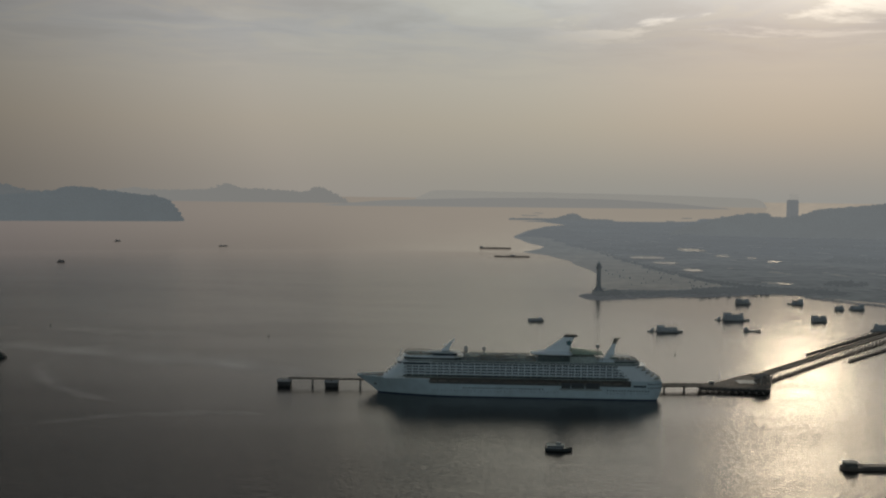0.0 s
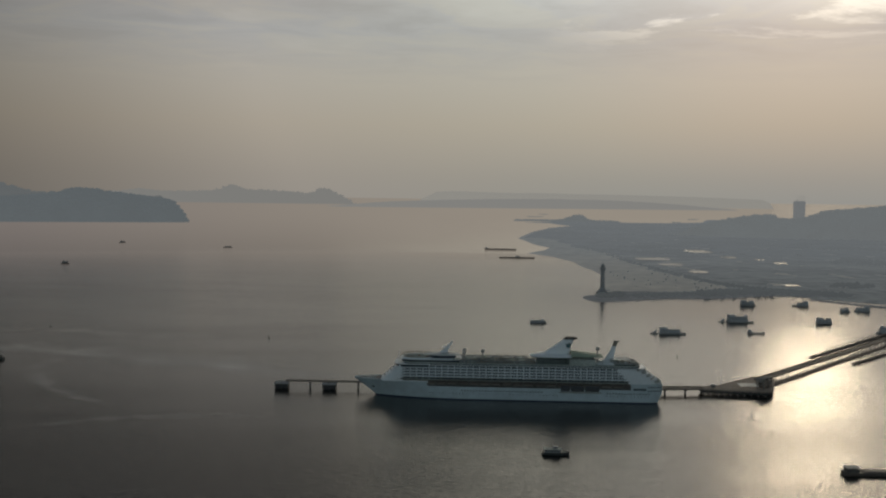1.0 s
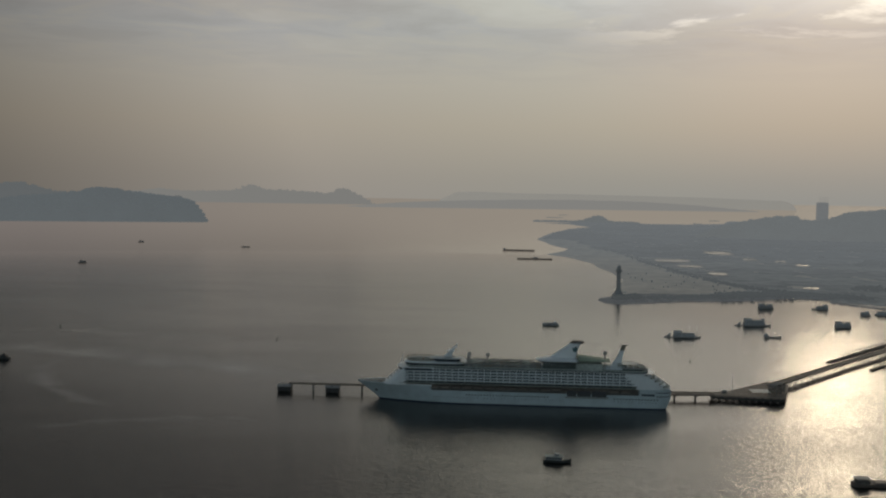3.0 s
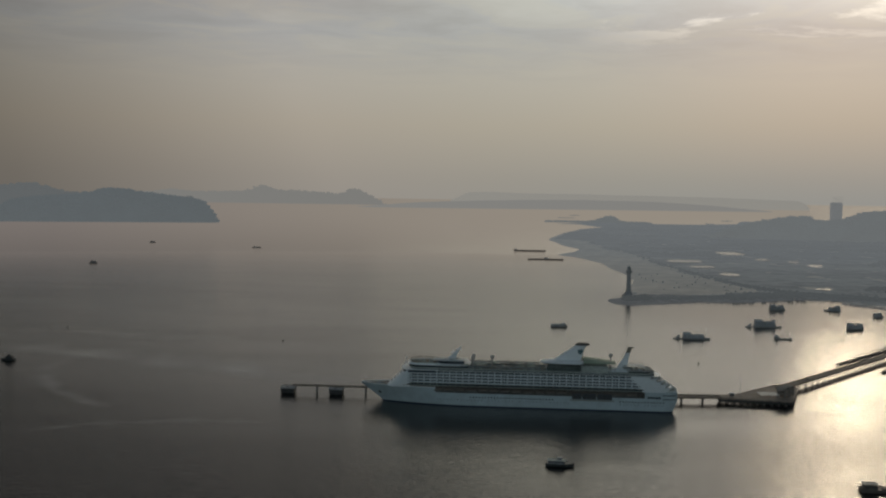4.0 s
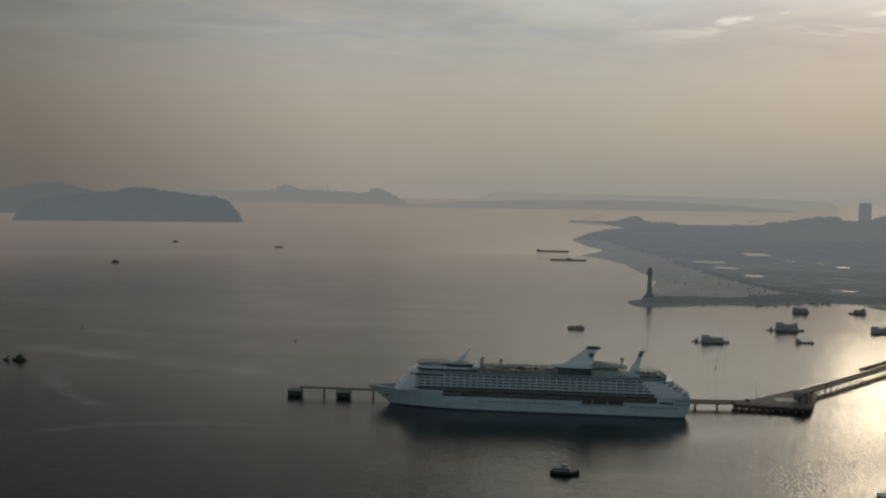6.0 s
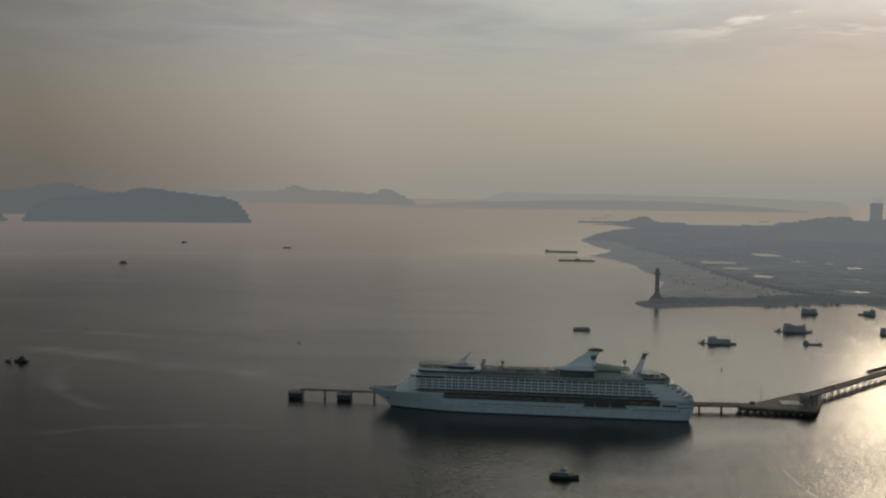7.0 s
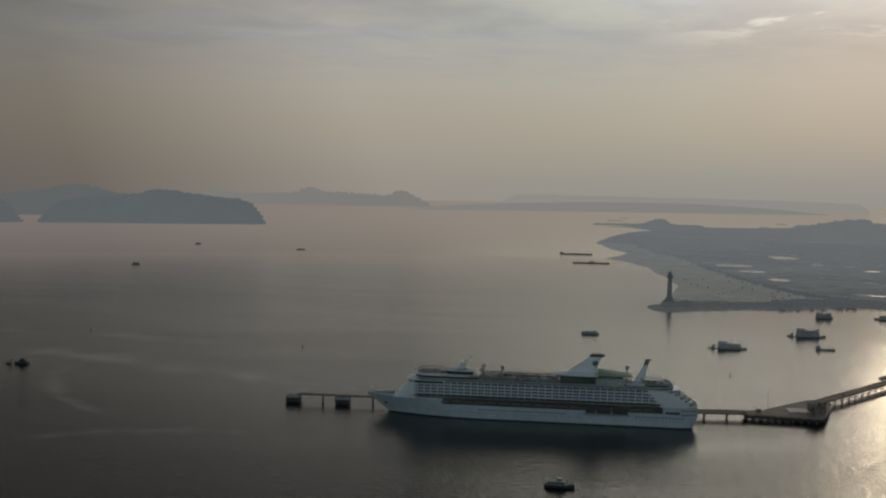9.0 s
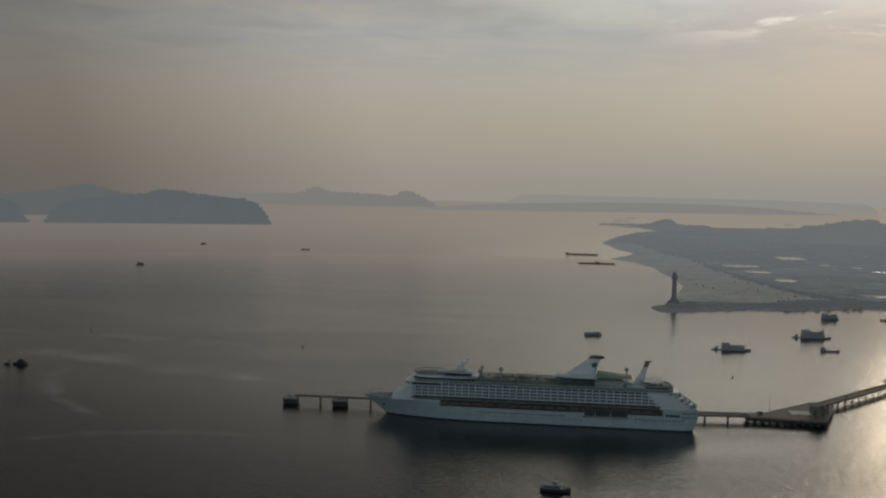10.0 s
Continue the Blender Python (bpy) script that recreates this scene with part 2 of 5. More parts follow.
    l.new(add.outputs[0], bp.inputs["Height"]), l.new(bp.outputs[0], p.inputs["Normal"])
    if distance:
        # painted haze: pale emission mixed in, stronger towards the horizon
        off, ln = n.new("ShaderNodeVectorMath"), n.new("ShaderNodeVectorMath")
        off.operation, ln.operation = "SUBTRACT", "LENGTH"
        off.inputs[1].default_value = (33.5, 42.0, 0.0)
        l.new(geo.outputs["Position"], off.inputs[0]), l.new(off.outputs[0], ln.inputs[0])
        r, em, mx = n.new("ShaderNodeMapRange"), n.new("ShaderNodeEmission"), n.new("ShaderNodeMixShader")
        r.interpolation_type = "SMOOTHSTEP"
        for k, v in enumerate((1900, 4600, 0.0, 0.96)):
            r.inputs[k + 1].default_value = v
        # the haze emission is painted brighter towards the sun's bearing
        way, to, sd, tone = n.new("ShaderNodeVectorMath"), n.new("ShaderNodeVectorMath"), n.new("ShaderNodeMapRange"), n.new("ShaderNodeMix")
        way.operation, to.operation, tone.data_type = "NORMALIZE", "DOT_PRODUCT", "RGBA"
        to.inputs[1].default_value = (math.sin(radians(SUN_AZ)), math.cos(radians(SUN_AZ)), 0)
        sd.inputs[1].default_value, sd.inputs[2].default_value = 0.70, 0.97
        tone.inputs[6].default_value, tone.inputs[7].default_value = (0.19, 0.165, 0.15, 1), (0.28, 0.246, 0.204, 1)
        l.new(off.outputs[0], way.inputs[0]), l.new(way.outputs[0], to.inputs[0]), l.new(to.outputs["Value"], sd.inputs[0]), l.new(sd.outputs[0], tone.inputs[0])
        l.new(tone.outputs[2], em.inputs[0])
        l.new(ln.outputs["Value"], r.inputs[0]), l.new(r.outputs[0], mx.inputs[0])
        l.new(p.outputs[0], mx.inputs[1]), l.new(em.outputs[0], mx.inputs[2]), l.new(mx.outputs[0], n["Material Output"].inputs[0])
    return m


def film_material(name="pale_sheen_film", colour=(0.46, 0.435, 0.40), rough=0.12):
    """Thin broken film on the water: the sea shows through its gaps and its thin edges."""
    m = material(name, colour, rough, vary=0.2, grain=0.12, broad=0.02, spec=0.5)
    n, l = m.node_tree.nodes, m.node_tree.links
    geo, t, r, a, x = n.new("ShaderNodeNewGeometry"), n.new("ShaderNodeTexNoise"), n.new("ShaderNodeMapRange"), n.new("ShaderNodeAttribute"), n.new("ShaderNodeMath")
    t.inputs["Scale"].default_value, t.inputs["Detail"].default_value = 0.025, 6
    r.inputs[1].default_value, r.inputs[2].default_value, r.inputs[3].default_value, r.inputs[4].default_value = 0.25, 0.75, 0.28, 0.56
    a.attribute_name, x.operation = "thickness", "MULTIPLY"
    l.new(geo.outputs["Position"], t.inputs["Vector"]), l.new(t.outputs[0], r.inputs[0])
    l.new(r.outputs[0], x.inputs[0]), l.new(a.outputs["Fac"], x.inputs[1]), l.new(x.outputs[0], n["Principled BSDF"].inputs["Alpha"])
    return m


M = dict(
    water=water_material(),
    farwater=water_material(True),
    slick=material("pond_water", (0.012, 0.018, 0.02), 0.34, vary=0.1, broad=0.01),
    # pale colour stands in for the sky reflected by smoother water
    sheen=film_material(),
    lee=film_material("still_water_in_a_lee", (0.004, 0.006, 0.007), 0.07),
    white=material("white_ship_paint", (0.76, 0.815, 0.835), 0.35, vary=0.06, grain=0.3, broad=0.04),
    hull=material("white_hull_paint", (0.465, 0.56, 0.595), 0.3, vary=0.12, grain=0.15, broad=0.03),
    boot=material("dark_blue_boot_topping", (0.03, 0.05, 0.09), 0.4),
    glass=material("tinted_cabin_glass", (0.02, 0.03, 0.04), 0.12, vary=0.4, grain=0.4),
    lido=material("green_grey_lido_glazing", (0.10, 0.125, 0.12), 0.25, vary=0.4, grain=0.5),
    gear=material("pale_green_grey_deck_house_paint", (0.36, 0.40, 0.37), 0.6, vary=0.35, grain=0.5),
    dark=material("recess_shade_paint", (0.06, 0.065, 0.07), 0.6),
    deck=material("teak_deck", (0.24, 0.17, 0.11), 0.7, grain=1.0),
    bluedeck=material("blue_grey_deck_coating", (0.20, 0.25, 0.27), 0.7, grain=0.6),
    green=material("pale_green_court_roof", (0.31, 0.385, 0.29), 0.6),
    orange=material("faded_orange_lifeboat_canopy", (0.15, 0.128, 0.105), 0.45),
    railglass=material("tinted_balcony_glass", (0.52, 0.60, 0.64), 0.2, vary=0.15, grain=0.4),
    dome=material("dull_dome_plastic", (0.42, 0.40, 0.38), 0.5),
    clutter=material("olive_brown_deck_gear", (0.24, 0.23, 0.19), 0.7, vary=0.5, grain=0.5),
    navy=material("navy_blue_paint", (0.02, 0.05, 0.12), 0.4),
    saucer=material("pale_grey_saucer_paint", (0.40, 0.45, 0.46), 0.4, vary=0.12, grain=0.3),
    emblem=material("dark_teal_emblem_paint", (0.07, 0.16, 0.18), 0.4),
    black=material("black_funnel_top", (0.02, 0.02, 0.022), 0.6),
    prom=material("brown_promenade_panelling", (0.125, 0.117, 0.107), 0.6, vary=0.4, grain=0.3),
    lbhull=material("grey_lifeboat_hull", (0.16, 0.155, 0.145), 0.5),
    pool=material("pool_water", (0.10, 0.35, 0.42), 0.08),
    steel=material("grey_painted_steel", (0.30, 0.31, 0.32), 0.45, 0.3),
    concrete=material("weathered_jetty_concrete", (0.30, 0.245, 0.20), 0.8, vary=0.25, grain=0.4, broad=0.05, bump=0.1),
    pile=material("wet_concrete_pile", (0.24, 0.22, 0.20), 0.6),
    fender=material("black_rubber_fender", (0.06, 0.06, 0.058), 0.7),
    roofing=material("pale_metal_roof", (0.55, 0.54, 0.52), 0.4),
    # rock, land and trees carry painted haze through veil
    rock=material("hazed_breakwater_rock", (0.20, 0.195, 0.19), 0.95, spec=0.0, vary=0.5, grain=0.2, broad=0.03, bump=0.8, veil=(1800, 4400, 0.28, 0.80, (0.162, 0.175, 0.183))),
    sand=material("hazed_beach_sand", (0.72, 0.62, 0.49), 0.9, spec=0.0, vary=0.25, grain=0.03, broad=0.006, veil=(1800, 4400, 0.28, 0.80, (0.162, 0.175, 0.183))),
    land=material("hazed_scrub_ground", (0.15, 0.165, 0.155), 0.9, spec=0.0, vary=0.6, grain=0.02, broad=0.004, bump=2.0, tint=(0.50, 0.50, 0.45), veil=(1800, 4400, 0.28, 0.80, (0.162, 0.175, 0.183))),
    farland=material("hazed_flat_land", (0.18, 0.19, 0.185), 0.9, spec=0.0, vary=0.6, grain=0.015, broad=0.003, veil=(1800, 4400, 0.28, 0.80, (0.162, 0.175, 0.183))),
    fartree=material("hazed_flat_woods", (0.06, 0.07, 0.06), 0.9, spec=0.0, vary=0.3, grain=0.03, broad=0.01, veil=(1800, 4400, 0.28, 0.80, (0.162, 0.175, 0.183))),
    tree=material("hazed_coastal_tree_leaves", (0.055, 0.07, 0.055), 0.9, spec=0.0, vary=0.4, grain=0.08, broad=0.01, veil=(1800, 4400, 0.28, 0.80, (0.162, 0.175, 0.183))),
    # haze painted on distant things as grey emission; none of them gives light
    hill=material("haze_glow_hill", (0.07, 0.08, 0.08), 0.9, spec=0.0, vary=0.25, grain=0.02, broad=0.004, bump=6.0, glow=(0.120, 0.127, 0.129)),
    isle=material("haze_glow_island_woods", (0.08, 0.10, 0.11), 0.9, spec=0.0, vary=0.15, grain=0.012, broad=0.003, bump=8.0, glow=(0.086, 0.095, 0.099)),
    coast=material("haze_glow_coast", (0.05, 0.05, 0.05), 0.9, spec=0.0, vary=0.06, grain=0.006, broad=0.002, glow=(0.176, 0.173, 0.163)),
    lowcoast=material("haze_glow_low_coast", (0.04, 0.04, 0.04), 0.9, spec=0.0, vary=0.05, grain=0.006, broad=0.002, glow=(0.196, 0.192, 0.181)),
    midisle=material("haze_glow_far_island", (0.06, 0.07, 0.07), 0.9, spec=0.0, vary=0.08, grain=0.01, broad=0.003, glow=(0.101, 0.107, 0.109)),
    veil=material("haze_glow_farthest_hills", (0.12, 0.13, 0.13), 0.9, spec=0.0, vary=0.03, grain=0.006, broad=0.002, glow=(0.224, 0.212, 0.190)),
    darkhull=material("dark_green_grey_hull_paint", (0.05, 0.06, 0.06), 0.5),
    tower=material("tower_stucco", (0.34, 0.34, 0.34), 0.7, vary=0.15, grain=0.3),
    bush=material("hazed_mole_bushes", (0.10, 0.115, 0.10), 0.9, spec=0.0, vary=0.3, grain=0.08, broad=0.01, veil=(1800, 4400, 0.28, 0.80, (0.162, 0.175, 0.183))),
    facade=material("haze_glow_tower_stucco", (0.10, 0.11, 0.12), 0.8, spec=0.0, vary=0.1, grain=0.1, glow=(0.130, 0.134, 0.134)),
    farglass=material("haze_glow_tower_glass", (0.04, 0.045, 0.05), 0.5, spec=0.0, vary=0.1, grain=0.1, glow=(0.118, 0.122, 0.123)),
    boathull=material("weathered_grey_wooden_hull", (0.40, 0.40, 0.39), 0.6),
    boatwhite=material("weathered_white_boat_paint", (0.58, 0.60, 0.62), 0.5, vary=0.2, grain=0.6),
    boatroof=material("faded_boat_roof", (0.50, 0.50, 0.49), 0.8, spec=0.1),
    barge=material("rusty_barge_steel", (0.14, 0.12, 0.105), 0.6),
    buoy=material("dull_green_buoy_paint", (0.05, 0.09, 0.06), 0.5),
)


# ---- mesh helpers ----
def finish(bm, name, mat):
    me = bpy.data.meshes.new(name)
    bmesh.ops.recalc_face_normals(bm, faces=bm.faces)
    bm.to_mesh(me)
    bm.free()
    for x in (mat if isinstance(mat, (list, tuple)) else [mat]):
        me.materials.append(x)
    return me


def part(name, bm, mat, parent, label=""):
    ob = new(name, finish(bm, name, mat))
    ob.parent = parent
    if label:
        ob["label"] = label
    return ob


def thing(name, m, label, category, group="", kind=""):
    ob = new(name)
    ob.matrix_world = m
    return tagged(ob, label, category, group, kind)


def box(bm, x0, x1, y0, y1, z0, z1, mi=0):
    v = [bm.verts.new(c) for c in ((x0, y0, z0), (x1, y0, z0), (x1, y1, z0), (x0, y1, z0), (x0, y0, z1), (x1, y0, z1), (x1, y1, z1), (x0, y1, z1))]
    for q in ((0, 3, 2, 1), (4, 5, 6, 7), (0, 1, 5, 4), (1, 2, 6, 5), (2, 3, 7, 6), (3, 0, 4, 7)):
        bm.faces.new([v[i] for i in q]).material_index = mi


def loft(bm, rings, cap=True):
    """Joins closed rings of equal count."""
    vs = [[bm.verts.new(p) for p in r] for r in rings]
    k = len(rings[0])
    for a, b in zip(vs, vs[1:]):
        for i in range(k):
            j = (i + 1) % k
            bm.faces.new((a[i], a[j], b[j], b[i]))
    if cap:
        bm.faces.new(vs[0][::-1]), bm.faces.new(vs[-1])


def prism(bm, outline, z0, z1, shrink=1.0):
    cx, cy = sum(p[0] for p in outline) / len(outline), sum(p[1] for p in outline) / len(outline)
    loft(bm, [[(x, y, z0) for x, y in outline], [(cx + (x - cx) * shrink, cy + (y - cy) * shrink, z1) for x, y in outline]])


def circle(cx, cy, r, k=16, ry=None):
    return [(cx + r * math.cos(2 * math.pi * i / k), cy + (ry or r) * math.sin(2 * math.pi * i / k)) for i in range(k)]


def tube(bm, a, b, r, k=8, r2=None):
    a, b = Vector(a), Vector(b)
    q = (b - a).to_track_quat("Z", "Y").to_matrix()
    r2 = r if r2 is None else r2
    loft(bm, [[tuple(p + q @ Vector((s * math.cos(2 * math.pi * i / k), s * math.sin(2 * math.pi * i / k), 0))) for i in range(k)] for p, s in ((a, r), (b, r2))])


def ball(bm, c, r, seg=12):
    bmesh.ops.create_uvsphere(bm, u_segments=seg, v_segments=seg // 2 + 2, radius=r, matrix=Matrix.Translation(c))


def arrays_mesh(name, verts, faces, mat, mats=None):
    me = bpy.data.meshes.new(name)
    me.from_pydata([tuple(map(float, v)) for v in verts], [], [tuple(map(int, f)) for f in faces])
    for x in (mat if isinstance(mat, (list, tuple)) else [mat]):
        me.materials.append(x)
    if mats is not None:
        me.polygons.foreach_set("material_index", np.asarray(mats, dtype=np.int32))
    me.update()
    return me


# ---- the sea, drawn in towards the horizon so that all of it lies within 5 km ----
CX, CY, CZ, R0, R1 = 33.5, 42.0, 206.0, 3600.0, 4850.0
NEAR = np.linspace(R0, R1, 800)
TRUE = NEAR / (1 - 0.988 * ((NEAR - R0) / (R1 - R0)) ** 1.2)     # true distance that is drawn in to each place of the bowl


def far(x, y, h):
    """True place (m) to the scene: unchanged within R0, beyond it drawn in along the line of sight."""
    x, y, h = np.asarray(x, float), np.asarray(y, float), np.asarray(h, float)
    r = np.hypot(x - CX, y - CY)
    rr = np.where(r > R0, np.interp(r, TRUE, NEAR), r)
    s = np.where(r > R0, rr / np.maximum(r, 1), 1.0)
    return np.stack([CX + (x - CX) * s, CY + (y - CY) * s, CZ + (h - CZ) * s], -1)


def polar(az, r):
    return CX + r * math.sin(radians(az)), CY + r * math.cos(radians(az))


def build_sea():
    k = 288
    th = np.arange(k) * 2 * np.pi / k
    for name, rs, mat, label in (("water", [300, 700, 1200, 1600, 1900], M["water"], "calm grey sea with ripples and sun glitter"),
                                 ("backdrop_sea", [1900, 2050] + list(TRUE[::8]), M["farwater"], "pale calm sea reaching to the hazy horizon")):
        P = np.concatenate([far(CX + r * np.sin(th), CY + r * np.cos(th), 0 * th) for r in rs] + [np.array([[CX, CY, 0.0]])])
        F = [(a * k + i, (a + 1) * k + i, (a + 1) * k + (i + 1) % k, a * k + (i + 1) % k) for a in range(len(rs) - 1) for i in range(k)]
        if name == "water":
            F += [(len(P) - 1, i, (i + 1) % k) for i in range(k)]
        else:
            P = P[:-1]
        me = arrays_mesh(name, P, F, mat)
        me.polygons.foreach_set("use_smooth", [True] * len(me.polygons))
        tagged(new(name, me), label, "water", kind="structure")


build_sea()


# ---- tide lines on the water: smooth slicks, their sky sheen painted in pale ----
def tide_line(pts, width, seed, strength=1.0, name="tide_line", mat="sheen", label="pale slick line on calm water, its sky sheen painted in"):
    """A ragged band of film along a bent line of plan points."""
    rng = np.random.default_rng(seed)
    p = np.array(pts, float)
    d = np.concatenate([[0], np.cumsum(np.hypot(*np.diff(p, axis=0).T))])
    t = np.linspace(0, d[-1], 140)
    x, y = np.interp(t, d, p[:, 0]), np.interp(t, d, p[:, 1])
    k = np.ones(15) / 15
    x, y = [np.convolve(np.pad(a, 7, "edge"), k, "valid") for a in (x, y)]
    nx, ny = -np.gradient(y), np.gradient(x)
    L = np.hypot(nx, ny)
    nx, ny = nx / L, ny / L
    w = width * np.sin(np.linspace(0.05, np.pi - 0.05, 140)) ** 0.5
    wob = lambda: np.convolve(rng.normal(0, 1, 154), k, "valid")[:140] * 1.6
    a, b = w * (0.5 + 0.5 * wob()), w * (0.5 + 0.5 * wob())
    V = [(x[i] + nx[i] * q, y[i] + ny[i] * q, 0.1) for s in (0, 1, 2) for i in range(140) for q in ((abs(a[i]) + 1, 0.0, -abs(b[i]) - 1)[s],)]
    F = [(r + i, r + i + 1, r + 141 + i, r + 140 + i) for r in (0, 140) for i in range(139)]
    me = arrays_mesh(name, V, F, M[mat])
    me.attributes.new("thickness", "FLOAT", "POINT").data.foreach_set("value", [float(v) for e in (0, strength, 0) for v in e * np.sin(np.linspace(0, np.pi, 140)) ** 0.6 * (1.0 + 0.5 * np.sin(np.arange(140) * 0.21 + seed) * np.sin(np.arange(140) * 0.083 + 2 * seed))])
    return tagged(new(name, me), label, name.replace("_", " "), name.replace("_", " ") + "s on the sea", "structure")


tide_line([(-800, 1360), (-583, 1290), (-505, 1258), (-430, 1226), (-313, 1185), (-209, 1135), (-90, 1110)], 150, 1, 1.2)
tide_line([(-470, 1222), (-482, 1180), (-480, 1130), (-416, 1016), (-372, 974), (-315, 936)], 38, 2, 1.0)
tide_line([(-800, 1470), (-654, 1447), (-510, 1437), (-300, 1390)], 80, 3, 1.0)
tide_line([(-400, 835), (-345, 860), (-313, 883), (-241, 902), (-160, 900)], 22, 4, 0.7)
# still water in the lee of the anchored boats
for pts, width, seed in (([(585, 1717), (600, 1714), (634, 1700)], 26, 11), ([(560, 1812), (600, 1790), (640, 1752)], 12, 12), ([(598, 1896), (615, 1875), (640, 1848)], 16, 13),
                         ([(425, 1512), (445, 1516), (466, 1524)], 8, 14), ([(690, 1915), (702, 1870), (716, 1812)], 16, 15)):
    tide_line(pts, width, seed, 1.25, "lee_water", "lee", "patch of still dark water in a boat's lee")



# ---- clumps of trees ----
def ico():
    bm = bmesh.new()
    bmesh.ops.create_icosphere(bm, subdivisions=1, radius=1)
    v = np.array([p.co[:] for p in bm.verts])
    f = np.array([[q.index for q in x.verts] for x in bm.faces])
    bm.free()
    return v, f


ICO_V, ICO_F = ico()


def clumps(name, places, size, mat, label, squash=0.8, seed=1, parent=None):
    """places: true x, y, ground height. One object of many uneven crowns."""
    rng = np.random.default_rng(seed)
    places = np.asarray(places, float)
    k = len(places)
    s = size * (0.6 + 0.9 * rng.random(k))
    ang = rng.random(k) * 6.28
    v = ICO_V[None] * (1 + 0.35 * (rng.random((k, len(ICO_V), 1)) - 0.5))
    c, sn = np.cos(ang)[:, None], np.sin(ang)[:, None]
    x, y = v[..., 0] * c - v[..., 1] * sn, v[..., 0] * sn + v[..., 1] * c
    wide = (0.8 + 0.6 * rng.random(k))[:, None]
    X, Y = places[:, :1] + x * s[:, None] * wide, places[:, 1:2] + y * s[:, None] * wide
    Z = places[:, 2:3] + (v[..., 2] + 0.55) * s[:, None] * squash
    P = far(X.ravel(), Y.ravel(), Z.ravel())
    F = (ICO_F[None] + (np.arange(k) * len(ICO_V))[:, None, None]).reshape(-1, 3)
    ob = new(name, arrays_mesh(name, P, F, mat))
    if parent:
        ob.parent = parent
        return ob
    return tagged(ob, label, "trees", kind="stuff")


# ---- land ----
COAST = [(285, 2040), (292, 1978), (320, 1960), (379, 1992), (470, 2046), (542, 2051), (614, 2077), (697, 2132), (767, 2125), (820, 2048), (900, 1985),
         (1050, 1930), (1500, 1850), (2600, 1800), (6500, 4000), (6500, 11500), (2900, 11000), (2453, 9506), (1958, 8980), (1637, 8949), (1446, 9622), (1048, 9327),
         (917, 9023), (641, 8560), (857, 8415), (934, 7523), (726, 7067), (481, 5880), (369, 5128), (388, 4484), (440, 4147), (401, 3965), (312, 3707),
         (385, 3483), (418, 3209), (422, 2914), (421, 2582), (358, 2243), (366, 2136), (327, 2113), (294, 2078)]
SAND = [(370, 2120), (340, 2243), (380, 2582), (380, 2914), (370, 3209), (340, 3483), (270, 3707), (340, 3965), (340, 4484), (300, 5128), (520, 5100), (560, 4200),
        (613, 3811), (606, 3200), (623, 2865), (648, 2556), (670, 2411), (639, 2271), (567, 2224), (462, 2142)]


def inside(px, py, poly):
    res = np.zeros(px.shape, bool)
    for (x0, y0), (x1, y1) in zip(poly, poly[1:] + poly[:1]):
        hit = ((y0 > py) != (y1 > py)) & (px < (x1 - x0) * (py - y0) / (y1 - y0 + 1e-9) + x0)
        res ^= hit
    return res


def shore_distance(px, py, poly):
    d = np.full(px.shape, 1e9)
    for (x0, y0), (x1, y1) in zip(poly, poly[1:] + poly[:1]):
        ex, ey = x1 - x0, y1 - y0
        t = np.clip(((px - x0) * ex + (py - y0) * ey) / (ex * ex + ey * ey), 0, 1)
        d = np.minimum(d, np.hypot(px - x0 - t * ex, py - y0 - t * ey))
    return np.where(inside(px, py, poly), d, -d)


def wobble(x, y, scale, seed):
    """Smooth noise from summed sines, -1 to 1."""
    rng = np.random.default_rng(seed)
    out = 0
    for _ in range(7):
        a, f, p = rng.random() * 6.28, scale * (0.5 + 1.8 * rng.random()), rng.random() * 6.28
        out = out + np.sin((x * np.cos(a) + y * np.sin(a)) * f + p)
    return out / 4


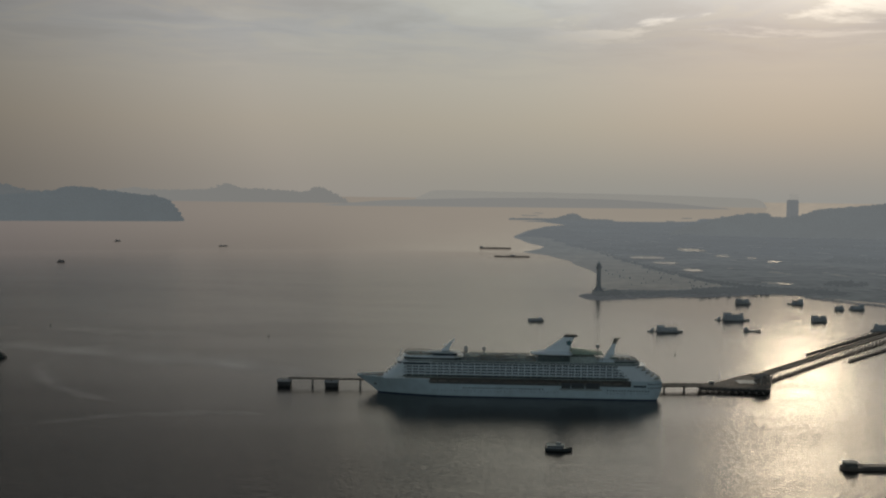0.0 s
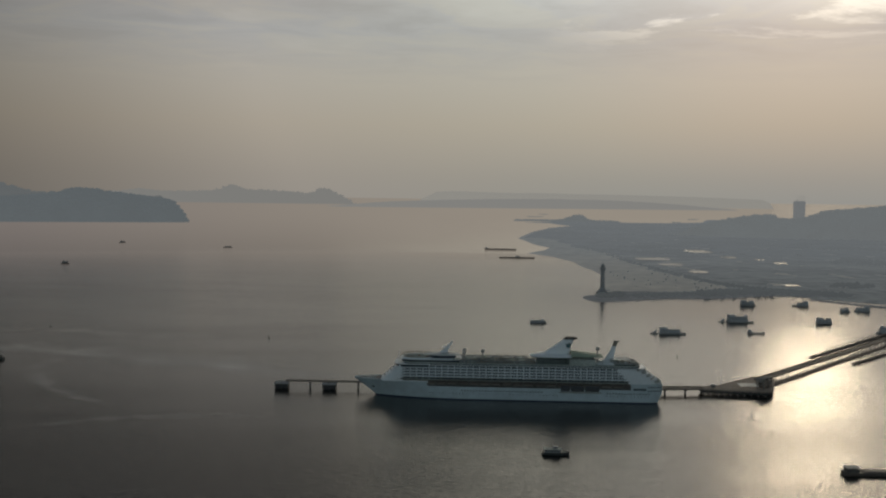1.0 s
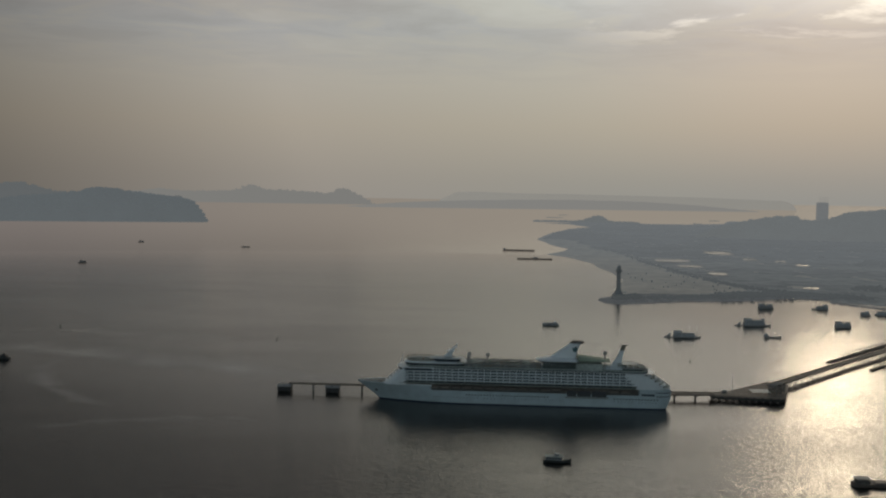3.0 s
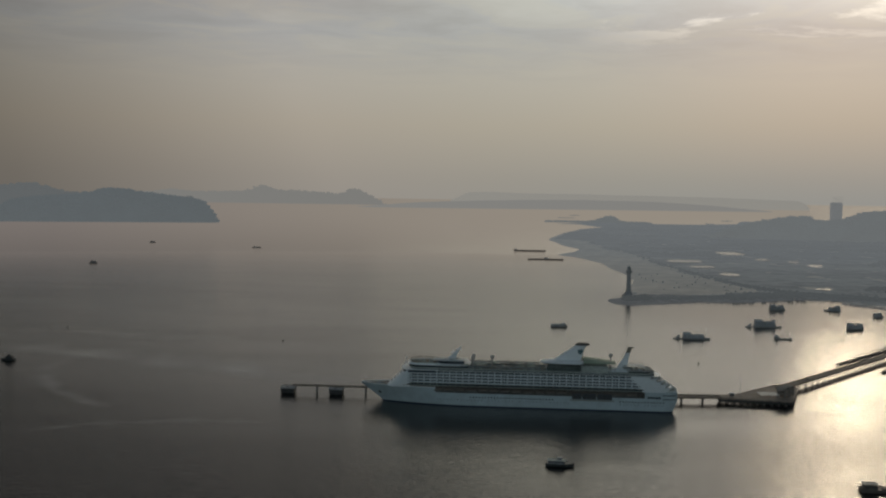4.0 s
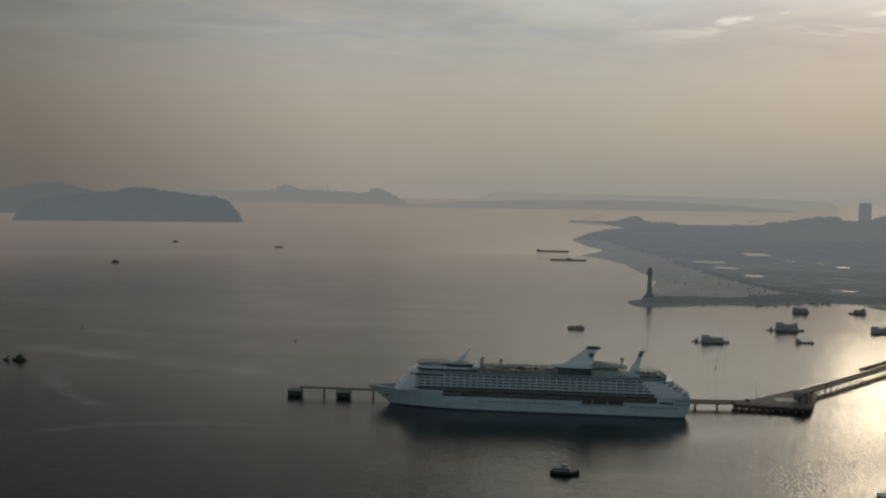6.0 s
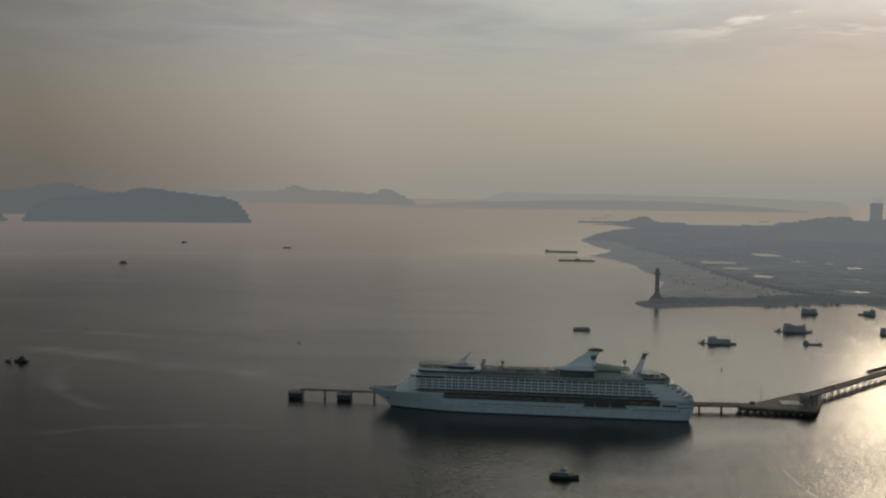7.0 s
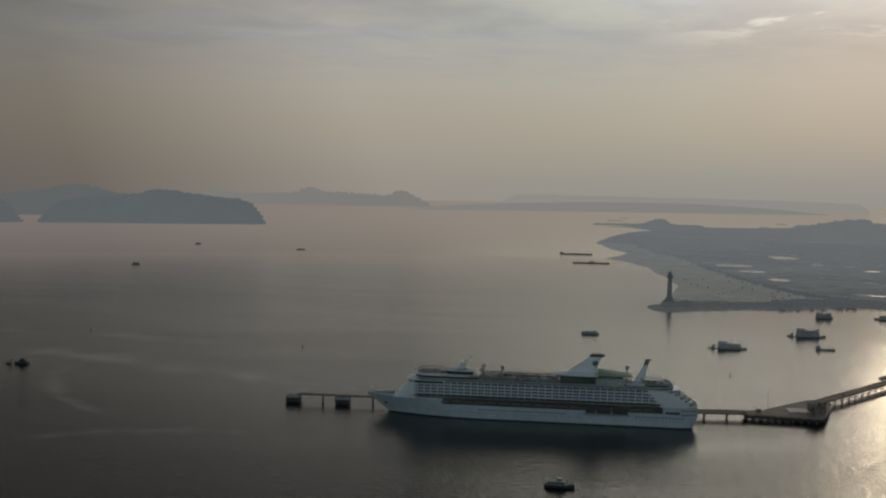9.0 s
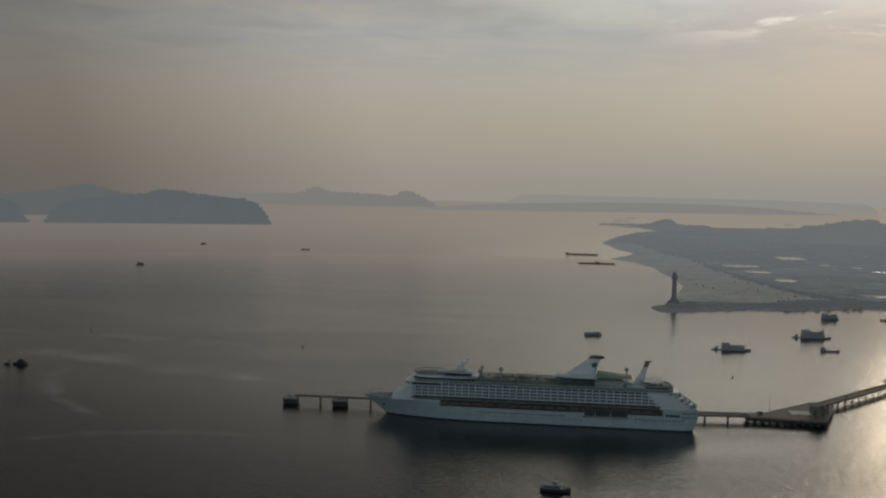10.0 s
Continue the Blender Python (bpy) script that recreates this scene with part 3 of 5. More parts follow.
def build_land():
    az = np.radians(np.arange(2.5, 40, 0.11))
    r = 1850 * np.exp(np.arange(0, 1.80, 0.0062))
    A, R = np.meshgrid(az, r)
    X, Y = CX + R * np.sin(A), CY + R * np.cos(A)
    D = shore_distance(X, Y, COAST) + 6 * wobble(X, Y, 0.02, 3) * np.clip((Y - 2250) / 400, 0, 1)
    steep = np.where(Y < 2200, 0.25, 0.05)
    Z = np.minimum(3.0 + 0.8 * wobble(X, Y, 0.01, 5), D * steep)
    P = far(X.ravel(), Y.ravel(), Z.ravel())
    nr, na = X.shape
    i, j = np.meshgrid(np.arange(nr - 1), np.arange(na - 1), indexing="ij")
    a = (i * na + j).ravel()
    F = np.stack([a, a + 1, a + na + 1, a + na], -1)
    keep = np.max(D.ravel()[F], 1) > -30
    F = F[keep]
    cx, cy, cd = X.ravel()[F].mean(1), Y.ravel()[F].mean(1), D.ravel()[F].mean(1)
    mats = np.zeros(len(F), int)
    mats[np.hypot(cx, cy) + 350 * wobble(cx, cy, 0.004, 14) > 3700] = 3
    mats[inside(cx + 25 * wobble(cx, cy, 0.03, 8), cy, SAND) | ((cd < 28) & (cy > 2250))] = 1
    pale = wobble(cx * 1.0, cy * 0.45, 0.035, 23) + 0.6 * wobble(cx, cy, 0.09, 24)
    mats[(pale > 1.05) & (cx > 690) & (cy > 2250) & (cd > 60)] = 1
    mats[(cy < 2175) & (cx < 720)] = 2
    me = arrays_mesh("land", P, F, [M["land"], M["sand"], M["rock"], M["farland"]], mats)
    me.polygons.foreach_set("use_smooth", [True] * len(me.polygons))
    tagged(new("ground", me), "low coastal land with a pale beach and a stone mole", "ground", kind="structure")
    # trees over the low land
    rng = np.random.default_rng(4)
    pts = []
    n = 26000
    a, rr = rng.uniform(math.radians(3), math.radians(34), n), 1900 * np.exp(rng.uniform(0, 1.55, n))
    x, y = CX + rr * np.sin(a), CY + rr * np.cos(a)
    d = shore_distance(x, y, COAST)
    ok = (d > 30) & ~inside(x, y, SAND) & (wobble(x, y, 0.006, 12) + 0.5 * wobble(x, y, 0.02, 13) > 0.5)
    for q in PONDS:
        ok &= ~inside(x, y, [(q[0] - 20, q[1] - 110), (q[2] + 20, q[1] - 110), (q[2] + 90, q[3] + 280), (q[0] - 10, q[3] + 280)])
    pts = np.stack([x, y, np.full(n, 2.5)], -1)[ok]
    near = pts[:, 1] < 3600
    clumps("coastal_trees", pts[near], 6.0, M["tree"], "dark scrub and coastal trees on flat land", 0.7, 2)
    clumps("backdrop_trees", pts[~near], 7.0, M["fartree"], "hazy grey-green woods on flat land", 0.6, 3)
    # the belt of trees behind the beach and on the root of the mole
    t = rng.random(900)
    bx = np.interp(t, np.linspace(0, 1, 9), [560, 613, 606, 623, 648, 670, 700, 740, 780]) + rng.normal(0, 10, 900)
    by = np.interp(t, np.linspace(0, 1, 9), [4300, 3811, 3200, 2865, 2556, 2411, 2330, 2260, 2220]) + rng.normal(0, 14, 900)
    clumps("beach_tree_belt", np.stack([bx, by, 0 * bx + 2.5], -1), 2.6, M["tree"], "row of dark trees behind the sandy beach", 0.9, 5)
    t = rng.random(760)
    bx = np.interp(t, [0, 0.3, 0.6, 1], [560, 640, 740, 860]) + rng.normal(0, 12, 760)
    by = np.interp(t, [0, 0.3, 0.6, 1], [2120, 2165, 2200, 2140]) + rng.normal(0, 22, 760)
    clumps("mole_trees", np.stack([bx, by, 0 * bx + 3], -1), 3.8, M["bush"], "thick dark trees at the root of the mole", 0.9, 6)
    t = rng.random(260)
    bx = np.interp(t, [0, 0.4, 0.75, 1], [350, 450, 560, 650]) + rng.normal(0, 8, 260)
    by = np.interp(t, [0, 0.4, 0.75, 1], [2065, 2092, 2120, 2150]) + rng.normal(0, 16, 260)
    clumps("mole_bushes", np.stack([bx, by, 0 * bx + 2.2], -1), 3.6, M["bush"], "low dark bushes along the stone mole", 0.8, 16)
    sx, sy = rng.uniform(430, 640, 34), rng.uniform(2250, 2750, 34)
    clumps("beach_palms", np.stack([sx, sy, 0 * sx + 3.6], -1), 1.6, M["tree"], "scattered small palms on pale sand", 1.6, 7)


PONDS = [(655, 3310, 765, 3400), (675, 3050, 745, 3115), (694, 2735, 740, 2810), (960, 3820, 1050, 4000), (994, 3480, 1040, 3540), (1085, 3200, 1125, 3235), (1075, 3390, 1110, 3420), (815, 2345, 850, 2362)]
build_land()


def build_ponds():
    for x0, y0, x1, y1 in PONDS:
        o = [(x0, y0), (x0 + 0.55 * (x1 - x0), y0 - 6), (x1 - 4, y0 + 4), (x1 + 5, 0.5 * (y0 + y1)), (x1, y1), (x0 + 10, y1 + 5), (x0 - 4, 0.4 * y0 + 0.6 * y1)]
        P = far([p[0] for p in o], [p[1] for p in o], [6.0] * len(o))
        tagged(new("pond", arrays_mesh("pond", P, [tuple(range(len(o)))], M["slick"])), "bright still pond among dark scrub", "pond", "ponds on the low land", "structure")


build_ponds()


# ---- hills and islands ----
def ridge(name, a, b, heights, width, mat, label, seed, kind="structure", category="island", crowns=0, crown=20.0, rough=0.16):
    """A wooded ridge from a to b (places before drawing in) with a height profile along it."""
    (ax, ay), (bx, by) = a, b
    nt, nw = 150, 30
    t, w = np.meshgrid(np.linspace(0, 1, nt), np.linspace(-1, 1, nw), indexing="ij")
    L = math.hypot(bx - ax, by - ay)
    ux, uy = (bx - ax) / L, (by - ay) / L
    X, Y = ax + (bx - ax) * t - uy * w * width, ay + (by - ay) * t + ux * w * width
    prof = np.interp(t, np.linspace(0, 1, len(heights)), heights)
    Z = prof * np.maximum(0, 1 - w ** 2) ** 0.55 * (1 + rough * wobble(X, Y, 14 / L, seed) + 0.4 * rough * wobble(X, Y, 60 / L, seed + 1)) - 2.0
    Z[:, 0] = Z[:, -1] = -12
    Z[0], Z[-1] = -12, -12
    P = far(X.ravel(), Y.ravel(), Z.ravel())
    i, j = np.meshgrid(np.arange(nt - 1), np.arange(nw - 1), indexing="ij")
    q = (i * nw + j).ravel()
    me = arrays_mesh(name, P, np.stack([q, q + nw, q + nw + 1, q + 1], -1), mat)
    me.polygons.foreach_set("use_smooth", [True] * len(me.polygons))
    ob = tagged(new(name, me), label, category, kind=kind)
    if crowns:
        rng = np.random.default_rng(seed)
        k = rng.integers(0, X.size, crowns)
        jit = rng.normal(0, width / 40, (2, crowns))
        clumps("woods", np.stack([X.ravel()[k] + jit[0], Y.ravel()[k] + jit[1], np.maximum(Z.ravel()[k] - crown * 0.3, 0)], -1), crown, mat, "", 0.8, seed, ob)
    return ob


# heights in metres along each ridge, end to end; places and heights fit the camera's view
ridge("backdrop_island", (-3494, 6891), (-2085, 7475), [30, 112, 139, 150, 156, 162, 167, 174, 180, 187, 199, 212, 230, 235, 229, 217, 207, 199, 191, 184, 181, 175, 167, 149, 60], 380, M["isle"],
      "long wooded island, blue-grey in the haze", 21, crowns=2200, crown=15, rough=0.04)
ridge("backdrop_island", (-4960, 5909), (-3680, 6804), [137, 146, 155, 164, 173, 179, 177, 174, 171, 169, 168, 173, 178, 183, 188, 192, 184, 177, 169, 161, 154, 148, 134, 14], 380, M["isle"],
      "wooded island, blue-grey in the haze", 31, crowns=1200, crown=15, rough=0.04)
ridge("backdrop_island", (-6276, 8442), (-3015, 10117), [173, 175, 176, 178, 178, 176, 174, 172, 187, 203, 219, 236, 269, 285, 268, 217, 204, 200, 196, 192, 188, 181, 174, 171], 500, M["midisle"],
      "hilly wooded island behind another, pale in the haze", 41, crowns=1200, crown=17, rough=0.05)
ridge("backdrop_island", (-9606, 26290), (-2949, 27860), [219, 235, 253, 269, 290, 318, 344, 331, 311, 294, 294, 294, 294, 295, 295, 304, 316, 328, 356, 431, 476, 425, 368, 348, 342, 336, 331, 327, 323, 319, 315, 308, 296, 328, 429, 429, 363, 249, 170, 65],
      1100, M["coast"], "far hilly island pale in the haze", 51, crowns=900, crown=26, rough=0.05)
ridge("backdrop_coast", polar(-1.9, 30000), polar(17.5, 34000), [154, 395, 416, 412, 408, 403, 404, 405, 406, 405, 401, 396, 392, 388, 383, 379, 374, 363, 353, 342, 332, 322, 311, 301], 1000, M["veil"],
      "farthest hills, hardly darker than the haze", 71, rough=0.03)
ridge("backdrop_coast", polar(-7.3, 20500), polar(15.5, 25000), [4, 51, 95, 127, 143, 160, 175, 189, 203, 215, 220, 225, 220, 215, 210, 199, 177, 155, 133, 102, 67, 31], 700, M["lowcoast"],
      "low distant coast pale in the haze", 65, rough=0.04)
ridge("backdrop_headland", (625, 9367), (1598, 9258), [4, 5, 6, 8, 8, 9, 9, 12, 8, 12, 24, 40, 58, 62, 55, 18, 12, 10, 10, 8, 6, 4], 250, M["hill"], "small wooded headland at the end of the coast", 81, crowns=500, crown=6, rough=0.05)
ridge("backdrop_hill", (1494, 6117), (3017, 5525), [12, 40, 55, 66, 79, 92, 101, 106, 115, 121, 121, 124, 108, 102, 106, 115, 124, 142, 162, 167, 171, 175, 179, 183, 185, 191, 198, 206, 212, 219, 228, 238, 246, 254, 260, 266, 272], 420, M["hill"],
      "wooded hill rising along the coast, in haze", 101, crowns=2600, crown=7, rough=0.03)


# ---- the cruise ship; local x from stern to bow, +y to port ----
def hull_half(x, z):
    """Half breadth of the hull at x and height z."""
    fl = min(1, max(0, z / 20))
    end = 291 + 27 * fl ** 1.15
    full = 200 + 32 * fl
    b = 18.7
    if x > full:
        q = min(1, (x - full) / (end - full))
        b *= max(0.0, 1 - q ** (1.75 + 0.5 * fl)) ** 0.85
    if x < 18:
        q = min(1.3, (18 - x) / 18)
        b *= math.sqrt(max(0.0, 1 - (q * (0.62 - 0.10 * fl)) ** 2))
    return b


def hull_loft(x0, x1, z0, z1, nx, nz):
    bm = bmesh.new()
    lv = [z0 + (z1 - z0) * i / nz for i in range(nz + 1)]
    rings = []
    for z in lv:
        end = 291 + 27 * max(0, min(1, z / 20)) ** 1.15 if x1 > 300 else x1
        st = x0 + (4.5 * (1 - min(1, max(0, z) / 11)) - 1.5 if x0 == 0 else 0)
        xs = [st + (end - st) * (1 - (1 - i / nx) ** 1.25) for i in range(nx + 1)]
        rings.append([(x, hull_half(x, z), z) for x in xs] + [(x, -hull_half(x, z), z) for x in reversed(xs)])
    loft(bm, rings)
    bmesh.ops.remove_doubles(bm, verts=bm.verts, dist=0.01)
    return bm


def rounded(x0, x1, half, ra, rf, k=8):
    """Plan outline with rounded after (ra) and fore (rf) ends."""
    pts = []
    for i in range(k + 1):
        a = math.pi / 2 * i / k
        pts.append((x1 - rf + rf * math.sin(a), half * (1 if rf == 0 else math.cos(a) ** 0.6)))
    pts += [(x, -y) for x, y in reversed(pts)]
    aft = []
    for i in range(k + 1):
        a = math.pi / 2 * i / k
        aft.append((x0 + ra - ra * math.sin(a), -half * (math.cos(a) ** 0.6 if ra else 1)))
    aft += [(x, -y) for x, y in reversed(aft)]
    out = []
    for p in pts + aft:
        if not out or math.hypot(p[0] - out[-1][0], p[1] - out[-1][1]) > 0.02:
            out.append(p)
    if math.hypot(out[0][0] - out[-1][0], out[0][1] - out[-1][1]) < 0.02:
        out.pop()
    return out


def ring_wall(bm, outline, z0, z1, thick=0.25):
    """A thin upright band (bulwark or glazing) along a closed outline."""
    cx, cy = sum(p[0] for p in outline) / len(outline), sum(p[1] for p in outline) / len(outline)
    inner = []
    for x, y in outline:
        d = math.hypot(x - cx, y - cy) or 1
        inner.append((x - (x - cx) / d * thick, y - (y - cy) / d * thick))
    o0, o1 = [bm.verts.new((*p, z0)) for p in outline], [bm.verts.new((*p, z1)) for p in outline]
    i0, i1 = [bm.verts.new((*p, z0)) for p in inner], [bm.verts.new((*p, z1)) for p in inner]
    k = len(outline)
    for a in range(k):
        b = (a + 1) % k
        bm.faces.new((o0[a], o0[b], o1[b], o1[a])), bm.faces.new((i0[b], i0[a], i1[a], i1[b]))
        bm.faces.new((o1[a], o1[b], i1[b], i1[a])), bm.faces.new((o0[b], o0[a], i0[a], i0[b]))


def cruise_ship(m):
    ship = thing("cruise_ship", m, "large white cruise ship with balconies moored at a jetty", "ship")
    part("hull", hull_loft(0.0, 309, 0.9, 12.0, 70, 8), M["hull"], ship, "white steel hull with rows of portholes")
    part("boot_topping", hull_loft(0.0, 309, -3, 0.9, 70, 3), M["boot"], ship, "dark blue band at the waterline")
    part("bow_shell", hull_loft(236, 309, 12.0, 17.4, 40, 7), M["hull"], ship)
    bm = bmesh.new()
    xs = [236 + 76.8 * i / 40 for i in range(41)]
    for sgn in (1, -1):
        loft(bm, [[(x, sgn * hull_half(x, 17.4), 17.4), (x, sgn * hull_half(x, 17.9), 18.5), (x, sgn * max(0.0, hull_half(x, 17.9) - 0.3), 18.5), (x, sgn * max(0.0, hull_half(x, 17.4) - 0.3), 17.4)] for x in xs])
    part("bulwark", bm, M["white"], ship)
    bm = bmesh.new()
    d = [(x, hull_half(x, 17.4) - 0.4) for x in xs if hull_half(x, 17.4) > 0.6]
    prism(bm, d + [(x, -y) for x, y in reversed(d)], 17.4, 17.6)
    fore = part("foredeck", bm, M["deck"], ship, "brown foredeck with a helipad mark and winches")
    bm = bmesh.new()
    prism(bm, circle(294, 0, 4.8, 20), 17.6, 17.75)
    part("helipad", bm, M["bluedeck"], fore)
    for sx, sy in ((287, 7.0), (287, -7.0), (301, 2.2), (301, -2.2)):
        bm = bmesh.new()
        tube(bm, (sx, sy - 1.2, 18.6), (sx, sy + 1.2, 18.6), 0.9, 10)
        box(bm, sx - 1, sx + 1, sy - 1.5, sy + 1.5, 17.6, 18.2)
        part("winch", bm, M["steel"], fore)
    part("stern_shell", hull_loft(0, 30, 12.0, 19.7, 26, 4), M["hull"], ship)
    # dark blocks on the bow paint the shade of the anchor pockets
    for sgn in (1, -1):
        bm = bmesh.new()
        h = hull_half(293, 9.5)
        box(bm, 291.4, 294.6, min(sgn * (h - 1.2), sgn * (h + 0.5)), max(sgn * (h - 1.2), sgn * (h + 0.5)), 8.2, 11.0)
        bmesh.ops.bevel(bm, geom=bm.edges[:], offset=0.4, segments=1, affect="EDGES")
        part("anchor_pocket", bm, M["dark"], ship, "dark block painted as the shade of an anchor pocket")
    # the lifeboat recess
    bm = bmesh.new()
    prism(bm, rounded(24, 238, 14.2, 0, 0), 12.0, 19.8)
    part("promenade_wall", bm, M["prom"], ship, "brown promenade recess behind the lifeboats")
    bm = bmesh.new()
    prism(bm, rounded(26, 237, 18.5, 0, 0), 11.9, 12.3)
    part("promenade_deck", bm, M["deck"], ship)
    for sgn in (1, -1):
        bm = bmesh.new()
        box(bm, 30, 237, min(sgn * 18.45, sgn * 18.7), max(sgn * 18.45, sgn * 18.7), 12.0, 13.2)
        part("promenade_bulwark", bm, M["hull"], ship)
    for sgn in (1, -1):
        for i in range(18):
            x = 38 + 11.2 * i
            bm = bmesh.new()
            box(bm, x - 0.35, x + 0.35, sgn * 17.6 - 0.35, sgn * 17.6 + 0.35, 12.3, 18.8)
            box(bm, x - 0.3, x + 0.3, min(sgn * 15.2, sgn * 18.6), max(sgn * 15.2, sgn * 18.6), 17.3, 17.9)
            part("davit", bm, M["lbhull"], ship)
    # lifeboats, port and starboard
    bmh, bmc = bmesh.new(), bmesh.new()
    st = [(-4.6, 0.15), (-4.2, 0.7), (-3.0, 1.0), (0, 1.1), (3.0, 1.0), (4.2, 0.65), (4.8, 0.1)]
    loft(bmh, [[(x, 1.75 * q, 0.2), (x, 1.5 * q, -1.0), (x, 0.5 * q, -1.75), (x, -0.5 * q, -1.75), (x, -1.5 * q, -1.0), (x, -1.75 * q, 0.2)] for x, q in st])
    loft(bmc, [[(x, 1.75 * q, 0.2), (x, -1.75 * q, 0.2), (x, -1.45 * q, 1.2), (x, -0.6 * q, 1.2 + 0.7 * q), (x, 0.6 * q, 1.2 + 0.7 * q), (x, 1.45 * q, 1.2)] for x, q in st])
    meh, mec = finish(bmh, "lifeboat_hull", M["lbhull"]), finish(bmc, "canopy", M["orange"])
    for sgn in (1, -1):
        for i in range(18):
            x = 43.5 + 11.2 * i
            lb = new("lifeboat", meh)
            lb.parent, lb.location = ship, (x, sgn * 16.9, 15.4)
            lb["label"] = "white lifeboat with an orange canopy"
            c = new("canopy", mec)
            c.parent = lb
    # mooring and embarkation ports low in the side, aft: dark panels paint their inner shade
    for sgn in (1, -1):
        for x0, x1 in ((62, 76.6), (77.4, 91), (91.6, 101)):
            bm = bmesh.new()
            box(bm, x0, x1, min(sgn * 18.55, sgn * 18.82), max(sgn * 18.55, sgn * 18.82), 10.4, 16.6)
            part("shell_door", bm, M["dark"], ship, "dark panel painted as the shade in an open shell port")
        bm = bmesh.new()
        box(bm, 60, 103, min(sgn * 18.6, sgn * 20.0), max(sgn * 18.6, sgn * 20.0), 9.4, 9.8)
        for x in range(61, 104, 3):
            box(bm, x - 0.1, x + 0.1, sgn * 19.85 - 0.1, sgn * 19.85 + 0.1, 9.8, 10.9)
        box(bm, 60, 103, sgn * 19.85 - 0.08, sgn * 19.85 + 0.08, 10.9, 11.05)
        part("sponson", bm, M["clutter"], ship)
        for k in range(5):
            bm = bmesh.new()
            h = hull_half(16 + 2.6 * k, 14)
            box(bm, 15 + 2.6 * k, 17.2 + 2.6 * k, min(sgn * (h - 0.5), sgn * (h + 0.12)), max(sgn * (h - 0.5), sgn * (h + 0.12)), 13.0, 15.0)
            part("stern_window", bm, M["glass"], ship)
        for z in (12.6, 16.4):
            for k in range(6):
                bm = bmesh.new()
                x = 0.6 + 2.35 * k
                h = hull_half(x, z)
                box(bm, x - 0.6, x + 0.6, min(sgn * (h - 1.0), sgn * (h + 0.25)), max(sgn * (h - 1.0), sgn * (h + 0.25)), z - 0.6, z + 0.6)
                part("stern_window", bm, M["glass"], ship)
        for row, (z, step, size) in enumerate(((9.3, 3.0, 0.6), (6.4, 3.4, 0.36))):
            bm = bmesh.new()
            x = 12 + row
            while x < 236:
                if not 56 < x < 103:
                    h = hull_half(x, z)
                    if (row == 0 and math.sin(x * 0.11) + math.sin(x * 0.047) > -0.35) or (row and (int(x / step) * 7) % 9):
                        box(bm, x - size, x + size, min(sgn * (h - 0.3), sgn * (h + 0.05)), max(sgn * (h - 0.3), sgn * (h + 0.05)), z - size, z + size)
                x += step
            part("portholes", bm, M["glass"], ship)["kind"] = "stuff"
    # five balcony decks
    fronts = [273.5, 272, 271, 270, 268.5]
    afts = [1.5, 5.5, 10, 14.5, 19.5]
    for i in range(5):
        z = 19.9 + 2.92 * i
        x0, x1 = afts[i], fronts[i]
        bm = bmesh.new()
        prism(bm, rounded(x0 + 1.5, x1 - 3.5, 16.4, 10, 5), z, z + 2.92)
        core = part("cabin_wall", bm, M["glass"], ship, "dark glazed cabin fronts")
        bm = bmesh.new()
        prism(bm, rounded(x0 - 3.5, x1 - 1.0, 18.7, 14, 6), z - 0.25, z + 0.2)
        part("balcony_deck", bm, M["white" if i else "gear"], ship)
        bm = bmesh.new()
        for sgn in (1, -1):
            box(bm, 30 + 3 * i, 264, min(sgn * 18.5, sgn * 18.72), max(sgn * 18.5, sgn * 18.72), z + 0.2, z + 1.3)
        part("balustrade", bm, M["railglass" if i else "lido"], ship, "tinted glass balcony balustrade")
        bm = bmesh.new()
        box(bm, -0.45, 0.45, 16.4, 18.6, 0.2, 2.7)
        divider, rest = finish(bm, "partition", M["white" if i else "gear"]), bmesh.new()
        for k in range(36 - i // 3):
            x = 260.4 - 6.4 * k
            o = new("partition", divider)
            o.parent, o.location = ship, (x, 0, z)
            box(rest, x - 0.45, x + 0.45, -18.5, -16.4, z + 0.2, z + 2.7)
            for sgn in (1, -1):
                box(rest, x - 3.3, x - 3.1, min(sgn * 16.4, sgn * 17.6), max(sgn * 16.4, sgn * 17.6), z + 0.2, z + 2.7)
        part("partitions", rest, M["white" if i else "gear"], ship)["kind"] = "stuff"
        # solid white screens at the forward end
        for sgn in (1, -1):
            for xa, xb in ((263.5, x1 - 3),):
                bm = bmesh.new()
                box(bm, xa, xb, min(sgn * 16.3, sgn * 18.7), max(sgn * 16.3, sgn * 18.7), z + 0.2, z + 2.7)
                part("side_screen", bm, M["white"], ship)
        bm = bmesh.new()
        prism(bm, rounded(x0 + 2.5, 32 + 3 * i, 18.6, 10, 0), z + 0.22, z + 2.5)
        part("stern_house", bm, M["white"], ship)
        bm = bmesh.new()
        ring_wall(bm, rounded(x0 - 3.9, 33 + 3 * i, 18.9, 16, 0), z - 0.6, z + 1.2, 0.35)
        part("terrace_rail", bm, M["white"], ship)
        rng = random.Random(30 + i)
        bm = bmesh.new()
        for k in range(16):
            y = rng.uniform(-14, 14)
            x = x0 - 2.6 + 0.028 * y * y + rng.uniform(0, 2.5)
            if k % 4 == 0:
                tube(bm, (x, y, z + 0.2), (x, y, z + 2.5), 0.08, 5), prism(bm, circle(x, y, 1.1, 8), z + 2.2, z + 2.7, 0.1)
            else:
                box(bm, x - 0.8, x + 0.8, y - 0.4, y + 0.4, z + 0.2, z + 0.8 + 0.8 * rng.random())
        part("terrace_furniture", bm, M["gear"], ship)["kind"] = "stuff"
